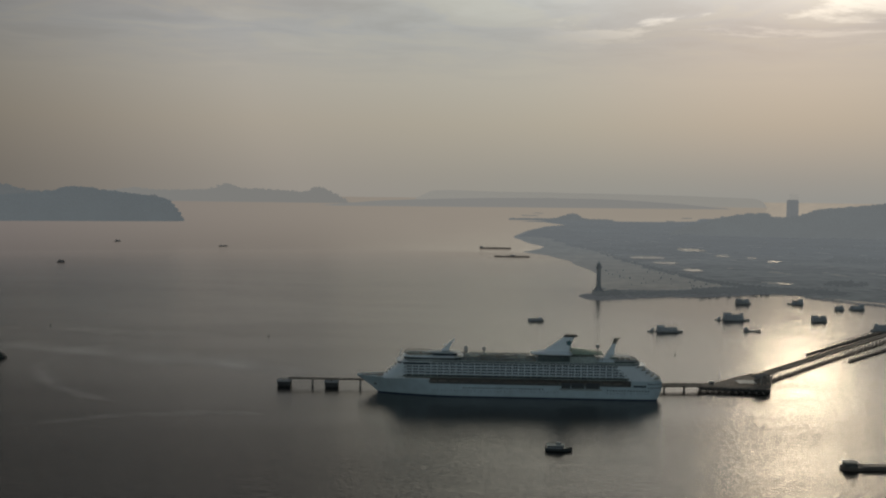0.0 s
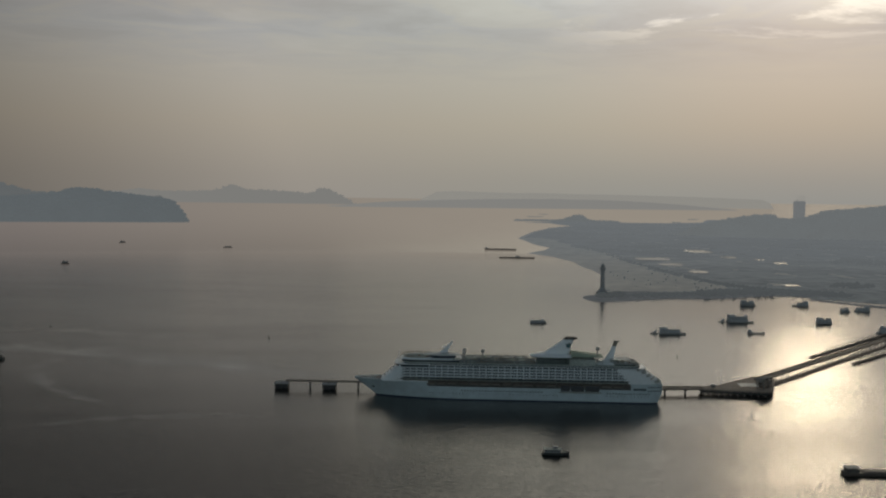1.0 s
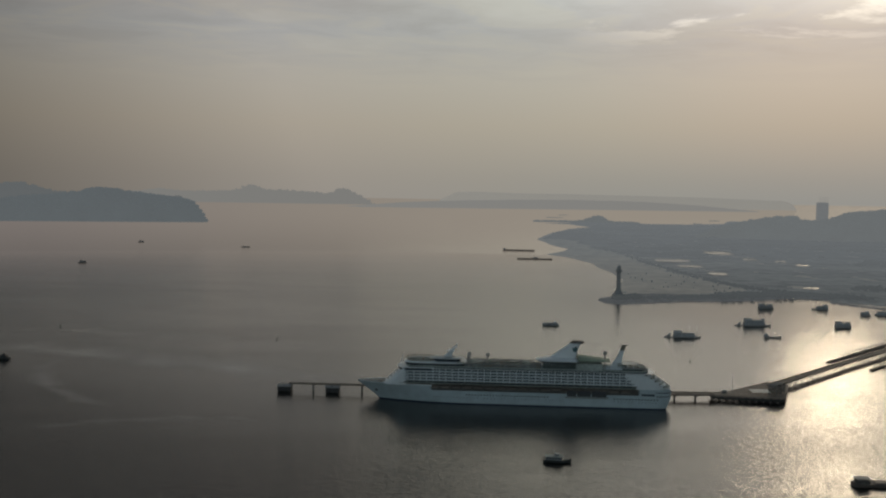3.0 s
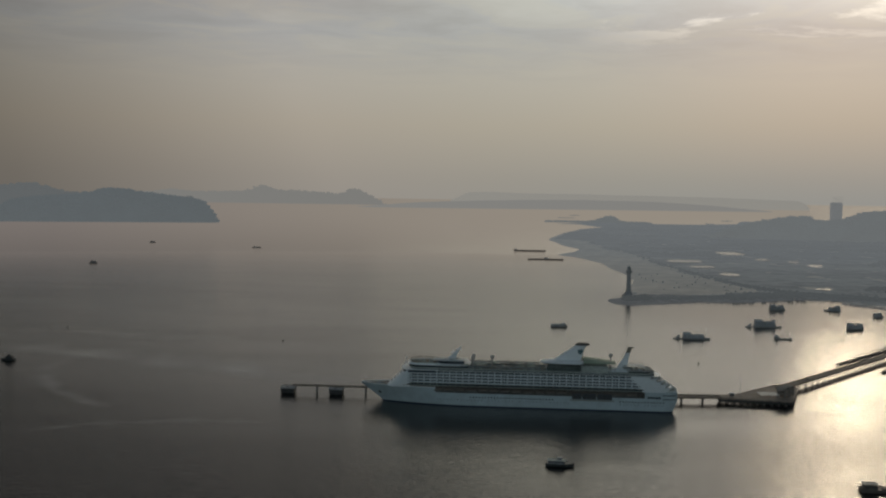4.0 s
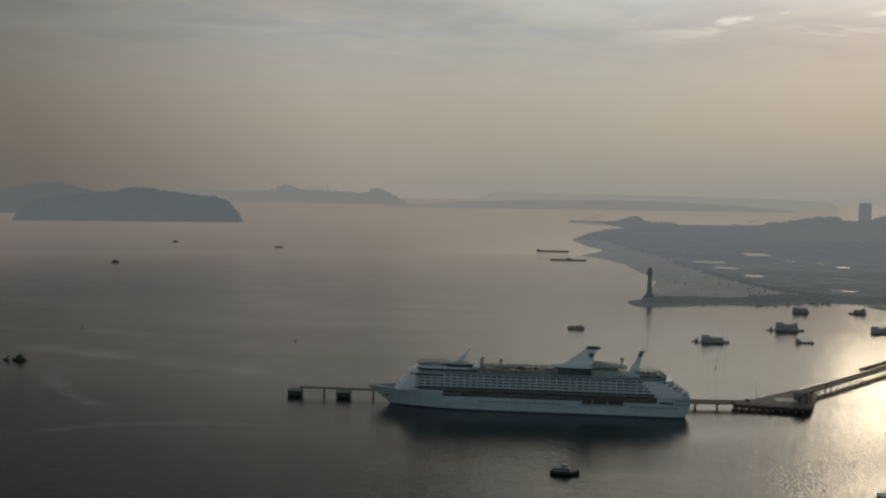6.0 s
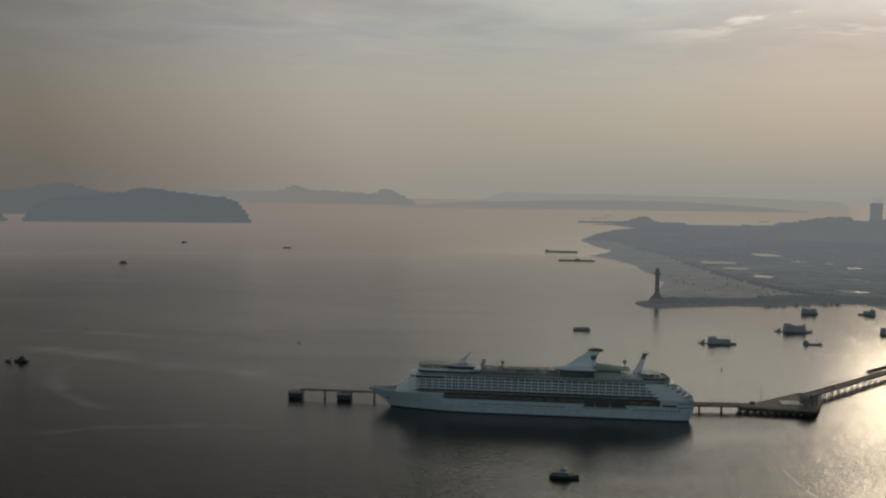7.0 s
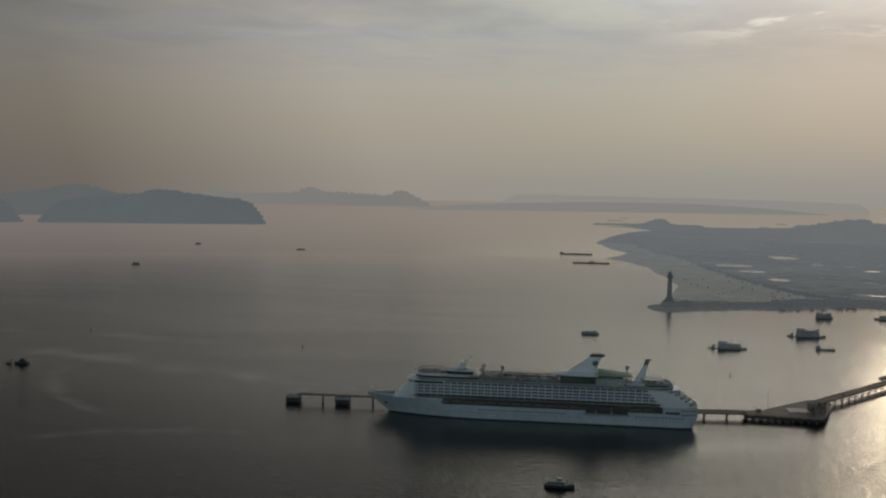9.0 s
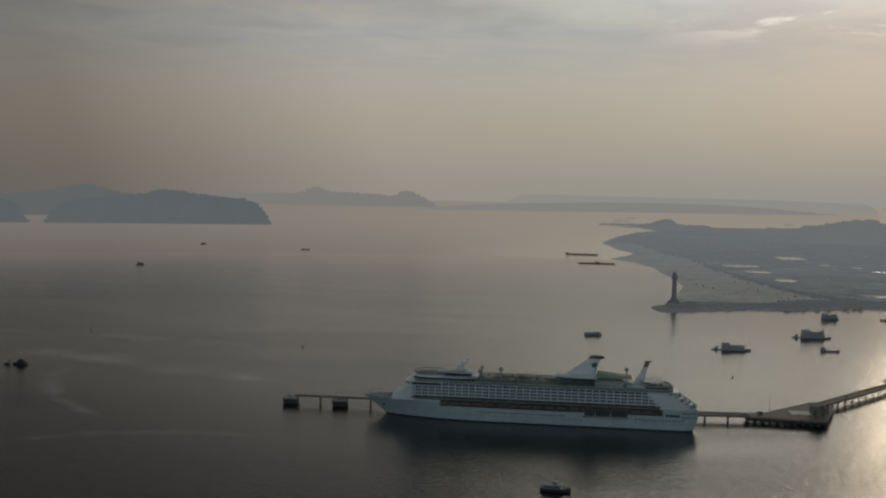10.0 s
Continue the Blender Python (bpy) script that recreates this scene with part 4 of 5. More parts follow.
    # sloping white front of the superstructure
    bm = bmesh.new()
    lo, hi = rounded(262, 286, 17.9, 0, 9), rounded(262, 267.5, 17.9, 0, 4)
    loft(bm, [[(*p, 17.5) for p in lo], [(*p, 34.0) for p in hi]])
    part("front_house", bm, M["white"], ship, "white sloping front of the superstructure")
    for k in range(5):
        z = 20.2 + 2.75 * k
        f = (z - 17.5) / 16.5
        bm = bmesh.new()
        prism(bm, rounded(262, 287.2 - 18.5 * f, 18.3, 0, 9 - 5 * f), z - 0.2, z + 0.15)
        tier = part("front_tier", bm, M["white"], ship)
        bm = bmesh.new()
        for q in range(7):
            y = -12 + 4 * q
            box(bm, 278.5 - 18.5 * f, 285.6 - 18.5 * f - 0.022 * y * y, y - 0.8, y + 0.8, z + 0.9, z + 1.8)
        part("front_windows", bm, M["glass"], tier)["kind"] = "stuff"
    bm = bmesh.new()
    prism(bm, rounded(236, 270.5, 18.9, 0, 10), 32.7, 34.9)
    br = part("bridge", bm, M["glass"], ship, "dark band of bridge windows")
    bm = bmesh.new()
    prism(bm, rounded(234, 271.5, 19.6, 0, 10), 34.9, 35.5)
    part("bridge_roof", bm, M["white"], br)
    # lido deck, a dark glazed band under a wide white roof
    bm = bmesh.new()
    prism(bm, rounded(20, 262, 17.6, 12, 8), 34.7, 36.2)
    lid = part("lido_glazing", bm, M["lido"], ship, "dark glazed lido band")
    bm = bmesh.new()
    for sgn in (1, -1):
        box(bm, 34, 252, sgn * 17.65 - 0.1, sgn * 17.65 + 0.1, 35.4, 35.6)
    part("lido_rail", bm, M["white"], lid)
    bm = bmesh.new()
    prism(bm, rounded(14, 264, 18.9, 14, 8), 34.45, 34.85)
    part("lido_deck", bm, M["white"], ship)
    bm = bmesh.new()
    prism(bm, rounded(20, 262, 18.6, 12, 8), 36.2, 36.7)
    part("sun_deck", bm, M["bluedeck"], ship, "blue-grey open sun deck")
    bm = bmesh.new()
    ring_wall(bm, rounded(20, 262, 18.6, 12, 8), 36.7, 37.9, 0.15)
    part("deck_rail", bm, M["gear"], ship)
    # raised side galleries round the pools
    for sgn in (1, -1):
        bm = bmesh.new()
        box(bm, 132, 212, min(sgn * 12.6, sgn * 17.8), max(sgn * 12.6, sgn * 17.8), 39.6, 40.0)
        for i in range(18):
            box(bm, 133 + 4.6 * i, 133.4 + 4.6 * i, min(sgn * 17.2, sgn * 17.6), max(sgn * 17.2, sgn * 17.6), 36.7, 39.6)
        g = part("gallery", bm, M["bluedeck"], ship, "raised sun gallery on posts")
        bm = bmesh.new()
        for i in range(26):
            box(bm, 134 + 3 * i, 135.9 + 3 * i, sgn * 15.2 - 0.35, sgn * 15.2 + 0.35, 40.0, 40.5 + 0.5 * (i % 3 == 1))
        for i in range(40):
            box(bm, 132.2 + 2 * i, 132.4 + 2 * i, sgn * 17.6 - 0.08, sgn * 17.6 + 0.08, 40.0, 41.2)
        box(bm, 132, 212, sgn * 17.6 - 0.06, sgn * 17.6 + 0.06, 41.15, 41.3)
        part("deck_chairs", bm, M["clutter"], g)["kind"] = "stuff"
    for x0, x1 in ((150, 162), (172, 184)):
        bm = bmesh.new()
        prism(bm, rounded(x0, x1, 4.2, 4, 4), 36.7, 37.5)
        p = part("pool_surround", bm, M["deck"], ship)
        bm = bmesh.new()
        prism(bm, rounded(x0 + 1, x1 - 1, 3.4, 3, 3), 37.5, 37.56)
        part("pool", bm, M["pool"], p)
    for x, y, w, h in ((140, 5, 5, 3.0), (142, -6, 6, 3.4), (165, 8, 3, 2.6), (167, -8, 3, 2.6), (192, 6, 7, 3.4), (196, -6, 6, 3.4), (188, 0, 4, 4.2)):
        bm = bmesh.new()
        box(bm, x - w / 2, x + w / 2, y - 2.2, y + 2.2, 36.7, 36.7 + h)
        box(bm, x - w / 2 - 0.5, x + w / 2 + 0.5, y - 2.7, y + 2.7, 36.7 + h, 37.0 + h)
        part("deck_house", bm, M["clutter" if x % 2 else "gear"], ship)
    # windscreens, loungers and parasols on the open decks
    rng = random.Random(5)
    bm = bmesh.new()
    for _ in range(260):
        x, y = rng.uniform(126, 212), rng.uniform(-12, 12)
        if abs(y) < 4.6 and (149 < x < 163 or 171 < x < 185):
            continue
        box(bm, x, x + 1.8, y, y + 0.7, 36.7, 37.15)
    part("sun_loungers", bm, M["clutter"], ship)["kind"] = "stuff"
    for x, y in ((131, 10), (147, -10), (158, 10.5), (170, -10.5), (177, 10.5), (189, -9), (203, 11), (128, -9)):
        bm = bmesh.new()
        tube(bm, (x, y, 36.7), (x, y, 39.2), 0.12, 6), prism(bm, circle(x, y, 2.2, 10), 39.2, 40.1, 0.08)
        part("parasol", bm, M["clutter"], ship)
    for x in (126, 148, 170, 191, 211):
        bm = bmesh.new()
        box(bm, x - 0.15, x + 0.15, -12.4, 12.4, 36.7, 39.0)
        part("windscreen", bm, M["railglass"], ship)
    # forward lounge: tiers, ring deck and saucer under the radar mast
    bm = bmesh.new()
    prism(bm, rounded(204, 264, 16.6, 8, 22), 36.7, 39.6)
    t1 = part("forward_lounge", bm, M["glass"], ship, "dark glazed round forward lounge")
    bm = bmesh.new()
    prism(bm, rounded(202, 266, 17.6, 8, 23), 39.6, 40.3)
    part("lounge_roof", bm, M["white"], t1)
    bm = bmesh.new()
    prism(bm, rounded(234, 262, 14.2, 13, 13), 40.3, 40.5)
    part("ring_deck", bm, M["deck"], ship, "brown oval sports deck")
    bm = bmesh.new()
    ring_wall(bm, rounded(233, 263, 14.8, 14, 14), 40.3, 41.3, 0.3)
    part("ring_screen", bm, M["white"], ship)
    for i in range(14):
        bm = bmesh.new()
        a = 2 * math.pi * i / 14
        x, y = 248 + 14.2 * math.cos(a), 14.0 * math.sin(a)
        tube(bm, (x, y, 40.3), (x, y, 43.0), 0.18, 6)
        part("rim_post", bm, M["gear"], ship)
    rng = random.Random(9)
    bm = bmesh.new()
    for _ in range(60):
        x, y = rng.uniform(238, 259), rng.uniform(-9, 9)
        box(bm, x, x + 1.8, y, y + 0.8, 40.5, 41.0 + 0.6 * rng.random())
    part("deck_loungers", bm, M["gear"], ship)["kind"] = "stuff"
    bm = bmesh.new()
    ring_wall(bm, rounded(232.5, 263.5, 15.1, 14, 14), 43.0, 43.6, 1.1)
    part("ring_rim", bm, M["clutter"], ship)
    bm = bmesh.new()
    loft(bm, [[(*p, z) for p in rounded(204 + q, 241 - q, hw, 9, 15)] for q, hw, z in ((3, 8.5, 42.8), (0, 10.4, 43.2), (0.5, 10.2, 43.6), (5, 7.6, 44.3), (11, 4.2, 44.7))])
    sau = part("saucer", bm, M["saucer"], ship, "smooth pale grey saucer-shaped roof")
    bm = bmesh.new()
    prism(bm, rounded(208, 237, 8.2, 8, 12), 40.3, 42.9)
    part("saucer_glazing", bm, M["glass"], sau)
    bm = bmesh.new()
    loft(bm, [[(x - w, -h, z), (x + w, -h, z), (x + w, h, z), (x - w, h, z)] for x, w, h, z in ((222, 4.6, 2.0, 43.9), (218.8, 2.6, 1.2, 48.5), (215.2, 1.3, 0.7, 53), (211.5, 0.5, 0.35, 57.5))])
    mast = part("radar_mast", bm, M["white"], ship, "raked white radar mast")
    bm = bmesh.new()
    box(bm, 214.5, 222.5, -3.2, 3.2, 50.3, 50.7), box(bm, 219.5, 220.3, -3.4, 3.4, 52.2, 52.8), tube(bm, (219.9, 0, 50.7), (219.9, 0, 52.3), 0.3, 6), box(bm, 211.5, 217.5, -2.2, 2.2, 53.6, 53.9)
    part("radar_platform", bm, M["white"], mast)
    # satellite domes on posts
    for x, y, z in ((199.5, 8, 46.6), (180.5, 2.0, 47.4), (63.0, 4, 52.4), (199.5, -8, 46.6)):
        bm = bmesh.new()
        tube(bm, (x, y, 36.7), (x, y, z - 1.3), 0.7, 8)
        p = part("dome_post", bm, M["dome"], ship)
        bm = bmesh.new()
        ball(bm, (x, y, z), 2.1)
        part("satellite_dome", bm, M["dome"], p, "dull grey satellite dome")
    # funnel on its pointed saucer lounge
    bm = bmesh.new()
    box(bm, 91, 125, -10, 10, 36.7, 42.4)
    part("funnel_house", bm, M["lido"], ship, "dark glazed house under the funnel")
    bm = bmesh.new()
    box(bm, 66, 92, -13, 13, 36.7, 42.6)
    part("sports_house", bm, M["gear"], ship)
    bm = bmesh.new()
    loft(bm, [[(*p, z) for p in rounded(88 + q, 132.5 - 1.8 * q, hw, 6, 24)] for q, hw, z in ((4, 9, 41.6), (0.6, 12.6, 43.6), (0, 12.8, 44.4), (2.5, 10.5, 45.6), (5.5, 6.5, 46.8))])
    fs = part("funnel_saucer", bm, M["white"], ship, "pointed white saucer at the foot of the funnel")
    bm = bmesh.new()
    loft(bm, [[(*p, z) for p in rounded(90 + q, 131 - 1.8 * q, hw, 6, 24)] for q, hw, z in ((6, 8.5, 40.4), (0, 12.7, 43.0), (-0.6, 12.9, 43.7))])
    part("saucer_glazing", bm, M["lido"], fs, "dark green glazing under the saucer")
    bm = bmesh.new()
    sec = []
    for xa, xf, hw, z in ((96.8, 126, 4.8, 45.2), (96.2, 121.6, 4.4, 48), (95.2, 115.8, 4.0, 52), (94.2, 110, 3.7, 56), (92.8, 105, 3.5, 59.5), (91.0, 102.4, 3.4, 61.6)):
        sec.append([(*p, z) for p in rounded(xa - 5, xf - 5, hw, 3, 5)])
    loft(bm, sec)
    fun = part("funnel", bm, M["white"], ship, "swept white funnel with dark top and blue emblem")
    bm = bmesh.new()
    prism(bm, rounded(83.5, 97.9, 3.9, 3, 4), 61.6, 63.0)
    for i in range(5):
        tube(bm, (87 + 2.1 * i, 1.3 * (-1) ** i, 63.0), (86 + 2.1 * i, 1.3 * (-1) ** i, 64.4), 0.6, 8)
    part("funnel_top", bm, M["black"], fun, "dark funnel cap with exhaust pipes")
    for sgn in (1, -1):
        bm = bmesh.new()
        prism(bm, [(96.4, 0), (98.5, 2.6), (100.6, 0.6), (102.2, 2.0), (101.6, -2.4), (98.6, -3.6)], -0.15, 0.15)
        bmesh.ops.transform(bm, matrix=Matrix.Translation((-6.6, sgn * 3.95, 56.0)) @ Matrix.Rotation(radians(90), 4, "X"), verts=bm.verts)
        part("emblem", bm, M["emblem"], fun)
    # sports court roof
    bm = bmesh.new()
    rows = []
    for i in range(9):
        a = math.pi * i / 8
        rows.append((-11.5 * math.cos(a), 45.2 + 4.2 * math.sin(a) ** 1.2))
    loft(bm, [[(x, y, 45.0 + (z - 45.0) * f) for y, z in rows] + [(x, y * 0.98, 44.5 + (z - 45.0) * f) for y, z in reversed(rows)] for x, f in ((58, 0.22), (64, 0.40), (72, 0.66), (81, 0.92), (90, 1.12))])
    court = part("court_roof", bm, M["green"], ship, "pale green curved sports court roof")
    for sgn in (1, -1):
        for i in range(8):
            bm = bmesh.new()
            tube(bm, (59 + 4.3 * i, sgn * 11.2, 40.8 if i > 1 else 36.7), (59 + 4.3 * i, sgn * 11.2, 45.1), 0.25, 6)
            part("roof_post", bm, M["gear"], court)
    # after mast
    bm = bmesh.new()
    loft(bm, [[(xa, -h, z), (xf, -h, z), (xf, h, z), (xa, h, z)] for xa, xf, h, z in ((46.5, 58, 2.2, 38), (46, 54.4, 1.8, 43), (45, 50.2, 1.2, 49.5), (43.5, 47.5, 0.9, 55.8), (42.2, 46.2, 0.8, 58.8))])
    am = part("after_mast", bm, M["white"], ship, "raked white after mast with dark top")
    bm = bmesh.new()
    loft(bm, [[(xa, -h, z), (xf, -h, z), (xf, h, z), (xa, h, z)] for xa, xf, h, z in ((43.4, 47.6, 1.0, 55.2), (41.9, 46.1, 1.0, 59.8), (40.1, 46.5, 1.4, 60.0), (39.9, 46.1, 1.4, 60.8))])
    part("mast_top", bm, M["clutter"], am)
    bm = bmesh.new()
    loft(bm, [[(*p, z) for p in rounded(38 + q, 66 - q, hw, 8, 8)] for q, hw, z in ((0, 9, 36.7), (0, 9, 38.6), (5, 5, 40.2))])
    part("mast_house", bm, M["white"], ship)
    bm = bmesh.new()
    prism(bm, rounded(24, 46, 14, 9, 0), 36.7, 38.5)
    ah = part("after_house", bm, M["glass"], ship, "glazed round house at the after end")
    bm = bmesh.new()
    prism(bm, rounded(22.5, 47, 15, 10, 0), 38.5, 39.0)
    part("after_roof", bm, M["gear"], ah)
    bm = bmesh.new()
    ring_wall(bm, rounded(22.8, 46, 14.6, 9, 0), 39.0, 40.1, 0.12)
    part("after_rail", bm, M["steel"], ah)
    bm = bmesh.new()
    prism(bm, rounded(41, 50, 5.5, 3, 0), 39.0, 42.2)
    uh = part("upper_after_house", bm, M["gear"], ship, "pale upper house with an open railed roof")
    bm = bmesh.new()
    prism(bm, rounded(29, 51, 9.8, 8, 0), 42.25, 42.55)
    part("roof", bm, M["saucer"], uh)
    for x, y in ((31, 3.5), (31, -3.5), (36, 8), (36, -8), (44, 9), (44, -9), (49.5, 9), (49.5, -9)):
        bm = bmesh.new()
        tube(bm, (x, y, 39.0), (x, y, 42.25), 0.15, 6)
        part("roof_post", bm, M["steel"], uh)
    bm = bmesh.new()
    ring_wall(bm, rounded(29, 50.5, 9.6, 8, 0), 44.1, 44.3, 0.2)
    for i in range(12):
        for sgn in (1, -1):
            tube(bm, (30.5 + 1.7 * i, sgn * 9.4 * (1 if i > 3 else 0.55 + 0.13 * i), 42.6), (30.5 + 1.7 * i, sgn * 9.4 * (1 if i > 3 else 0.55 + 0.13 * i), 44.2), 0.1, 5)
    part("roof_rail", bm, M["steel"], uh)
    for i in range(10):
        bm = bmesh.new()
        x, y = 27 + 1.9 * i, (6.5, -3.0, 9.0, 1.5)[i % 4]
        box(bm, x - 0.8, x + 0.8, y - 1, y + 1, 39.0, 39.9 + 0.5 * (i % 3))
        part("deck_locker", bm, M[("gear", "white", "clutter")[i % 3]], ship)
    # shade sails and bars along the pool deck
    for i in range(9):
        bm = bmesh.new()
        x, sg = 130 + 9.2 * i, (1, -1)[i % 2]
        loft(bm, [[(x, sg * 6.5, 40.3), (x + 6, sg * 6.5, 39.6), (x + 6, sg * 11.5, 40.6), (x, sg * 11.5, 40.0)], [(x, sg * 6.5, 40.45), (x + 6, sg * 6.5, 39.75), (x + 6, sg * 11.5, 40.75), (x, sg * 11.5, 40.15)]])
        for sx, sy in ((0.2, 6.7), (5.8, 6.7), (0.2, 11.3), (5.8, 11.3)):
            tube(bm, (x + sx, sg * sy, 36.7), (x + sx, sg * sy, 40.0), 0.12, 6)
        part("shade_sail", bm, M[("clutter", "gear", "green")[i % 3]], ship)
    # jackstaff on the bow
    bm = bmesh.new()
    tube(bm, (308, 0, 17.6), (309.2, 0, 24.0), 0.28, 6, 0.14), tube(bm, (308.9, -0.8, 22.2), (308.9, 0.8, 22.2), 0.1, 6)
    part("jackstaff", bm, M["steel"], ship)
    # signal mast over the bridge
    bm = bmesh.new()
    tube(bm, (269, 0, 35.5), (266.5, 0, 46), 0.5, 6, 0.25), tube(bm, (267.2, -2.5, 40), (267.2, 2.5, 40), 0.15, 6)
    part("signal_mast", bm, M["white"], ship)
    return ship


cruise_ship(pose(218.0, 1001.0, 0, 0, 0, 177.9))


# ---- jetty ----
def dolphin(x, y):
    d = thing("mooring_dolphin", pose(x, y, 0), "concrete mooring dolphin with sides painted shade-dark, standing in the water", "dolphin", "mooring dolphins")
    # black block under a pale slab paints the shaded sides and lit top
    bm = bmesh.new()
    box(bm, -7.0, 7.0, -5.5, 6.5, 0.3, 4.9)
    bmesh.ops.bevel(bm, geom=bm.edges[:], offset=0.3, segments=1, affect="EDGES")
    part("cap", bm, M["fender"], d)
    bm = bmesh.new()
    box(bm, -7.6, 7.6, -6.2, 7.1, 4.9, 6.3)
    bmesh.ops.bevel(bm, geom=bm.edges[:], offset=0.15, segments=1, affect="EDGES")
    part("deck_slab", bm, M["tower"], d)
    for sx in (-5, 0, 5):
        for sy in (-5, 0.5, 6):
            bm = bmesh.new()
            tube(bm, (sx, sy, -3), (sx, sy, 1.5), 1.1, 8)
            part("pile", bm, M["fender"], d)
    for sx in (-5.5, 0, 5.5):
        bm = bmesh.new()
        box(bm, sx - 0.8, sx + 0.8, -6.0, -5.45, 0.8, 4.4)
        part("fender", bm, M["fender"], d)
    for sx, sy in ((-4, 5), (4, 5), (0, -5)):
        bm = bmesh.new()
        tube(bm, (sx, sy, 6.3), (sx, sy, 7.0), 0.5, 8), tube(bm, (sx, sy, 7.0), (sx, sy, 7.3), 0.8, 8)
        part("bollard", bm, M["fender"], d)
    return d


dolphin(-175, 1038), dolphin(-124, 1036)


def trestle(name, a, b, width, z, label, spacing=20.0, rail=True, inset=1.0, stout=0.55):
    """A deck on piles from a to b."""
    (ax, ay), (bx, by) = a, b
    L = math.hypot(bx - ax, by - ay)
    t = thing(name, pose(ax, ay, 0, 0, 0, math.degrees(math.atan2(by - ay, bx - ax))), label, "jetty")
    bm = bmesh.new()
    box(bm, 0, L, -width / 2, width / 2, z - 0.8, z)
    part("deck", bm, M["concrete"], t)
    for s in (-1, 1):
        bm = bmesh.new()
        box(bm, 0, L, s * width / 2 - 0.2, s * width / 2 + 0.2, z - 1.0, z + (0.9 if rail else 0.3))
        part("parapet", bm, M["concrete"], t)
    x = spacing / 2
    while x < L:
        bm = bmesh.new()
        box(bm, x - 0.6, x + 0.6, -width / 2, width / 2, z - 1.5, z - 0.8)
        part("crosshead", bm, M["pile"], t)
        for y in ([-width / 2 + inset, width / 2 - inset] if width > 5 else [0]):
            bm = bmesh.new()
            tube(bm, (x, y, -3), (x, y, z - 1.4), stout if width > 5 else 1.1, 8)
            part("pile", bm, M["pile"], t)
        x += spacing
    return t


trestle("catwalk", (-170.8, 1040), (-60, 1037), 2.2, 7.6, "narrow concrete catwalk on piles between mooring dolphins", 51.6)
trestle("approach_jetty", (222, 1034), (273, 1037), 14, 6.2, "concrete jetty roadway on piles behind the ship", 22, inset=5.6, stout=0.75)
trestle("causeway", (349, 1087), (714.5, 1509.5), 11, 7.2, "long concrete causeway on piles leading to the shore", 17)


def berth_head():
    p = thing("jetty_head", pose(0, 0, 0), "broad dark concrete jetty head with fenders", "jetty")
    bm = bmesh.new()
    prism(bm, [(270, 1031), (339, 1022), (345, 1026), (372, 1100), (352, 1113), (335, 1096), (316, 1077), (293, 1053), (271, 1047)], 4.6, 6.2)
    part("deck", bm, M["concrete"], p)
    bm = bmesh.new()
    prism(bm, [(271, 1032), (338, 1023), (344, 1027), (352, 1046), (300, 1048), (272, 1046)], 2.0, 4.6)
    part("deck_beam", bm, M["fender"], p)
    for i in range(9):
        bm = bmesh.new()
        x = 272.5 + 8.0 * i
        y = 1031.0 - 1.15 * i
        box(bm, x - 1.1, x + 1.1, y - 0.9, y + 0.2, 2.9, 5.2)
        part("fender", bm, M["fender"], p)
    for i in range(10):
        for j in range(3):
            bm = bmesh.new()
            tube(bm, (274 + 7 * i, 1034.5 - i + 6 * j, -3), (274 + 7 * i, 1034.5 - i + 6 * j, 3.5), 0.55, 8)
            part("pile", bm, M["pile"], p)


berth_head()


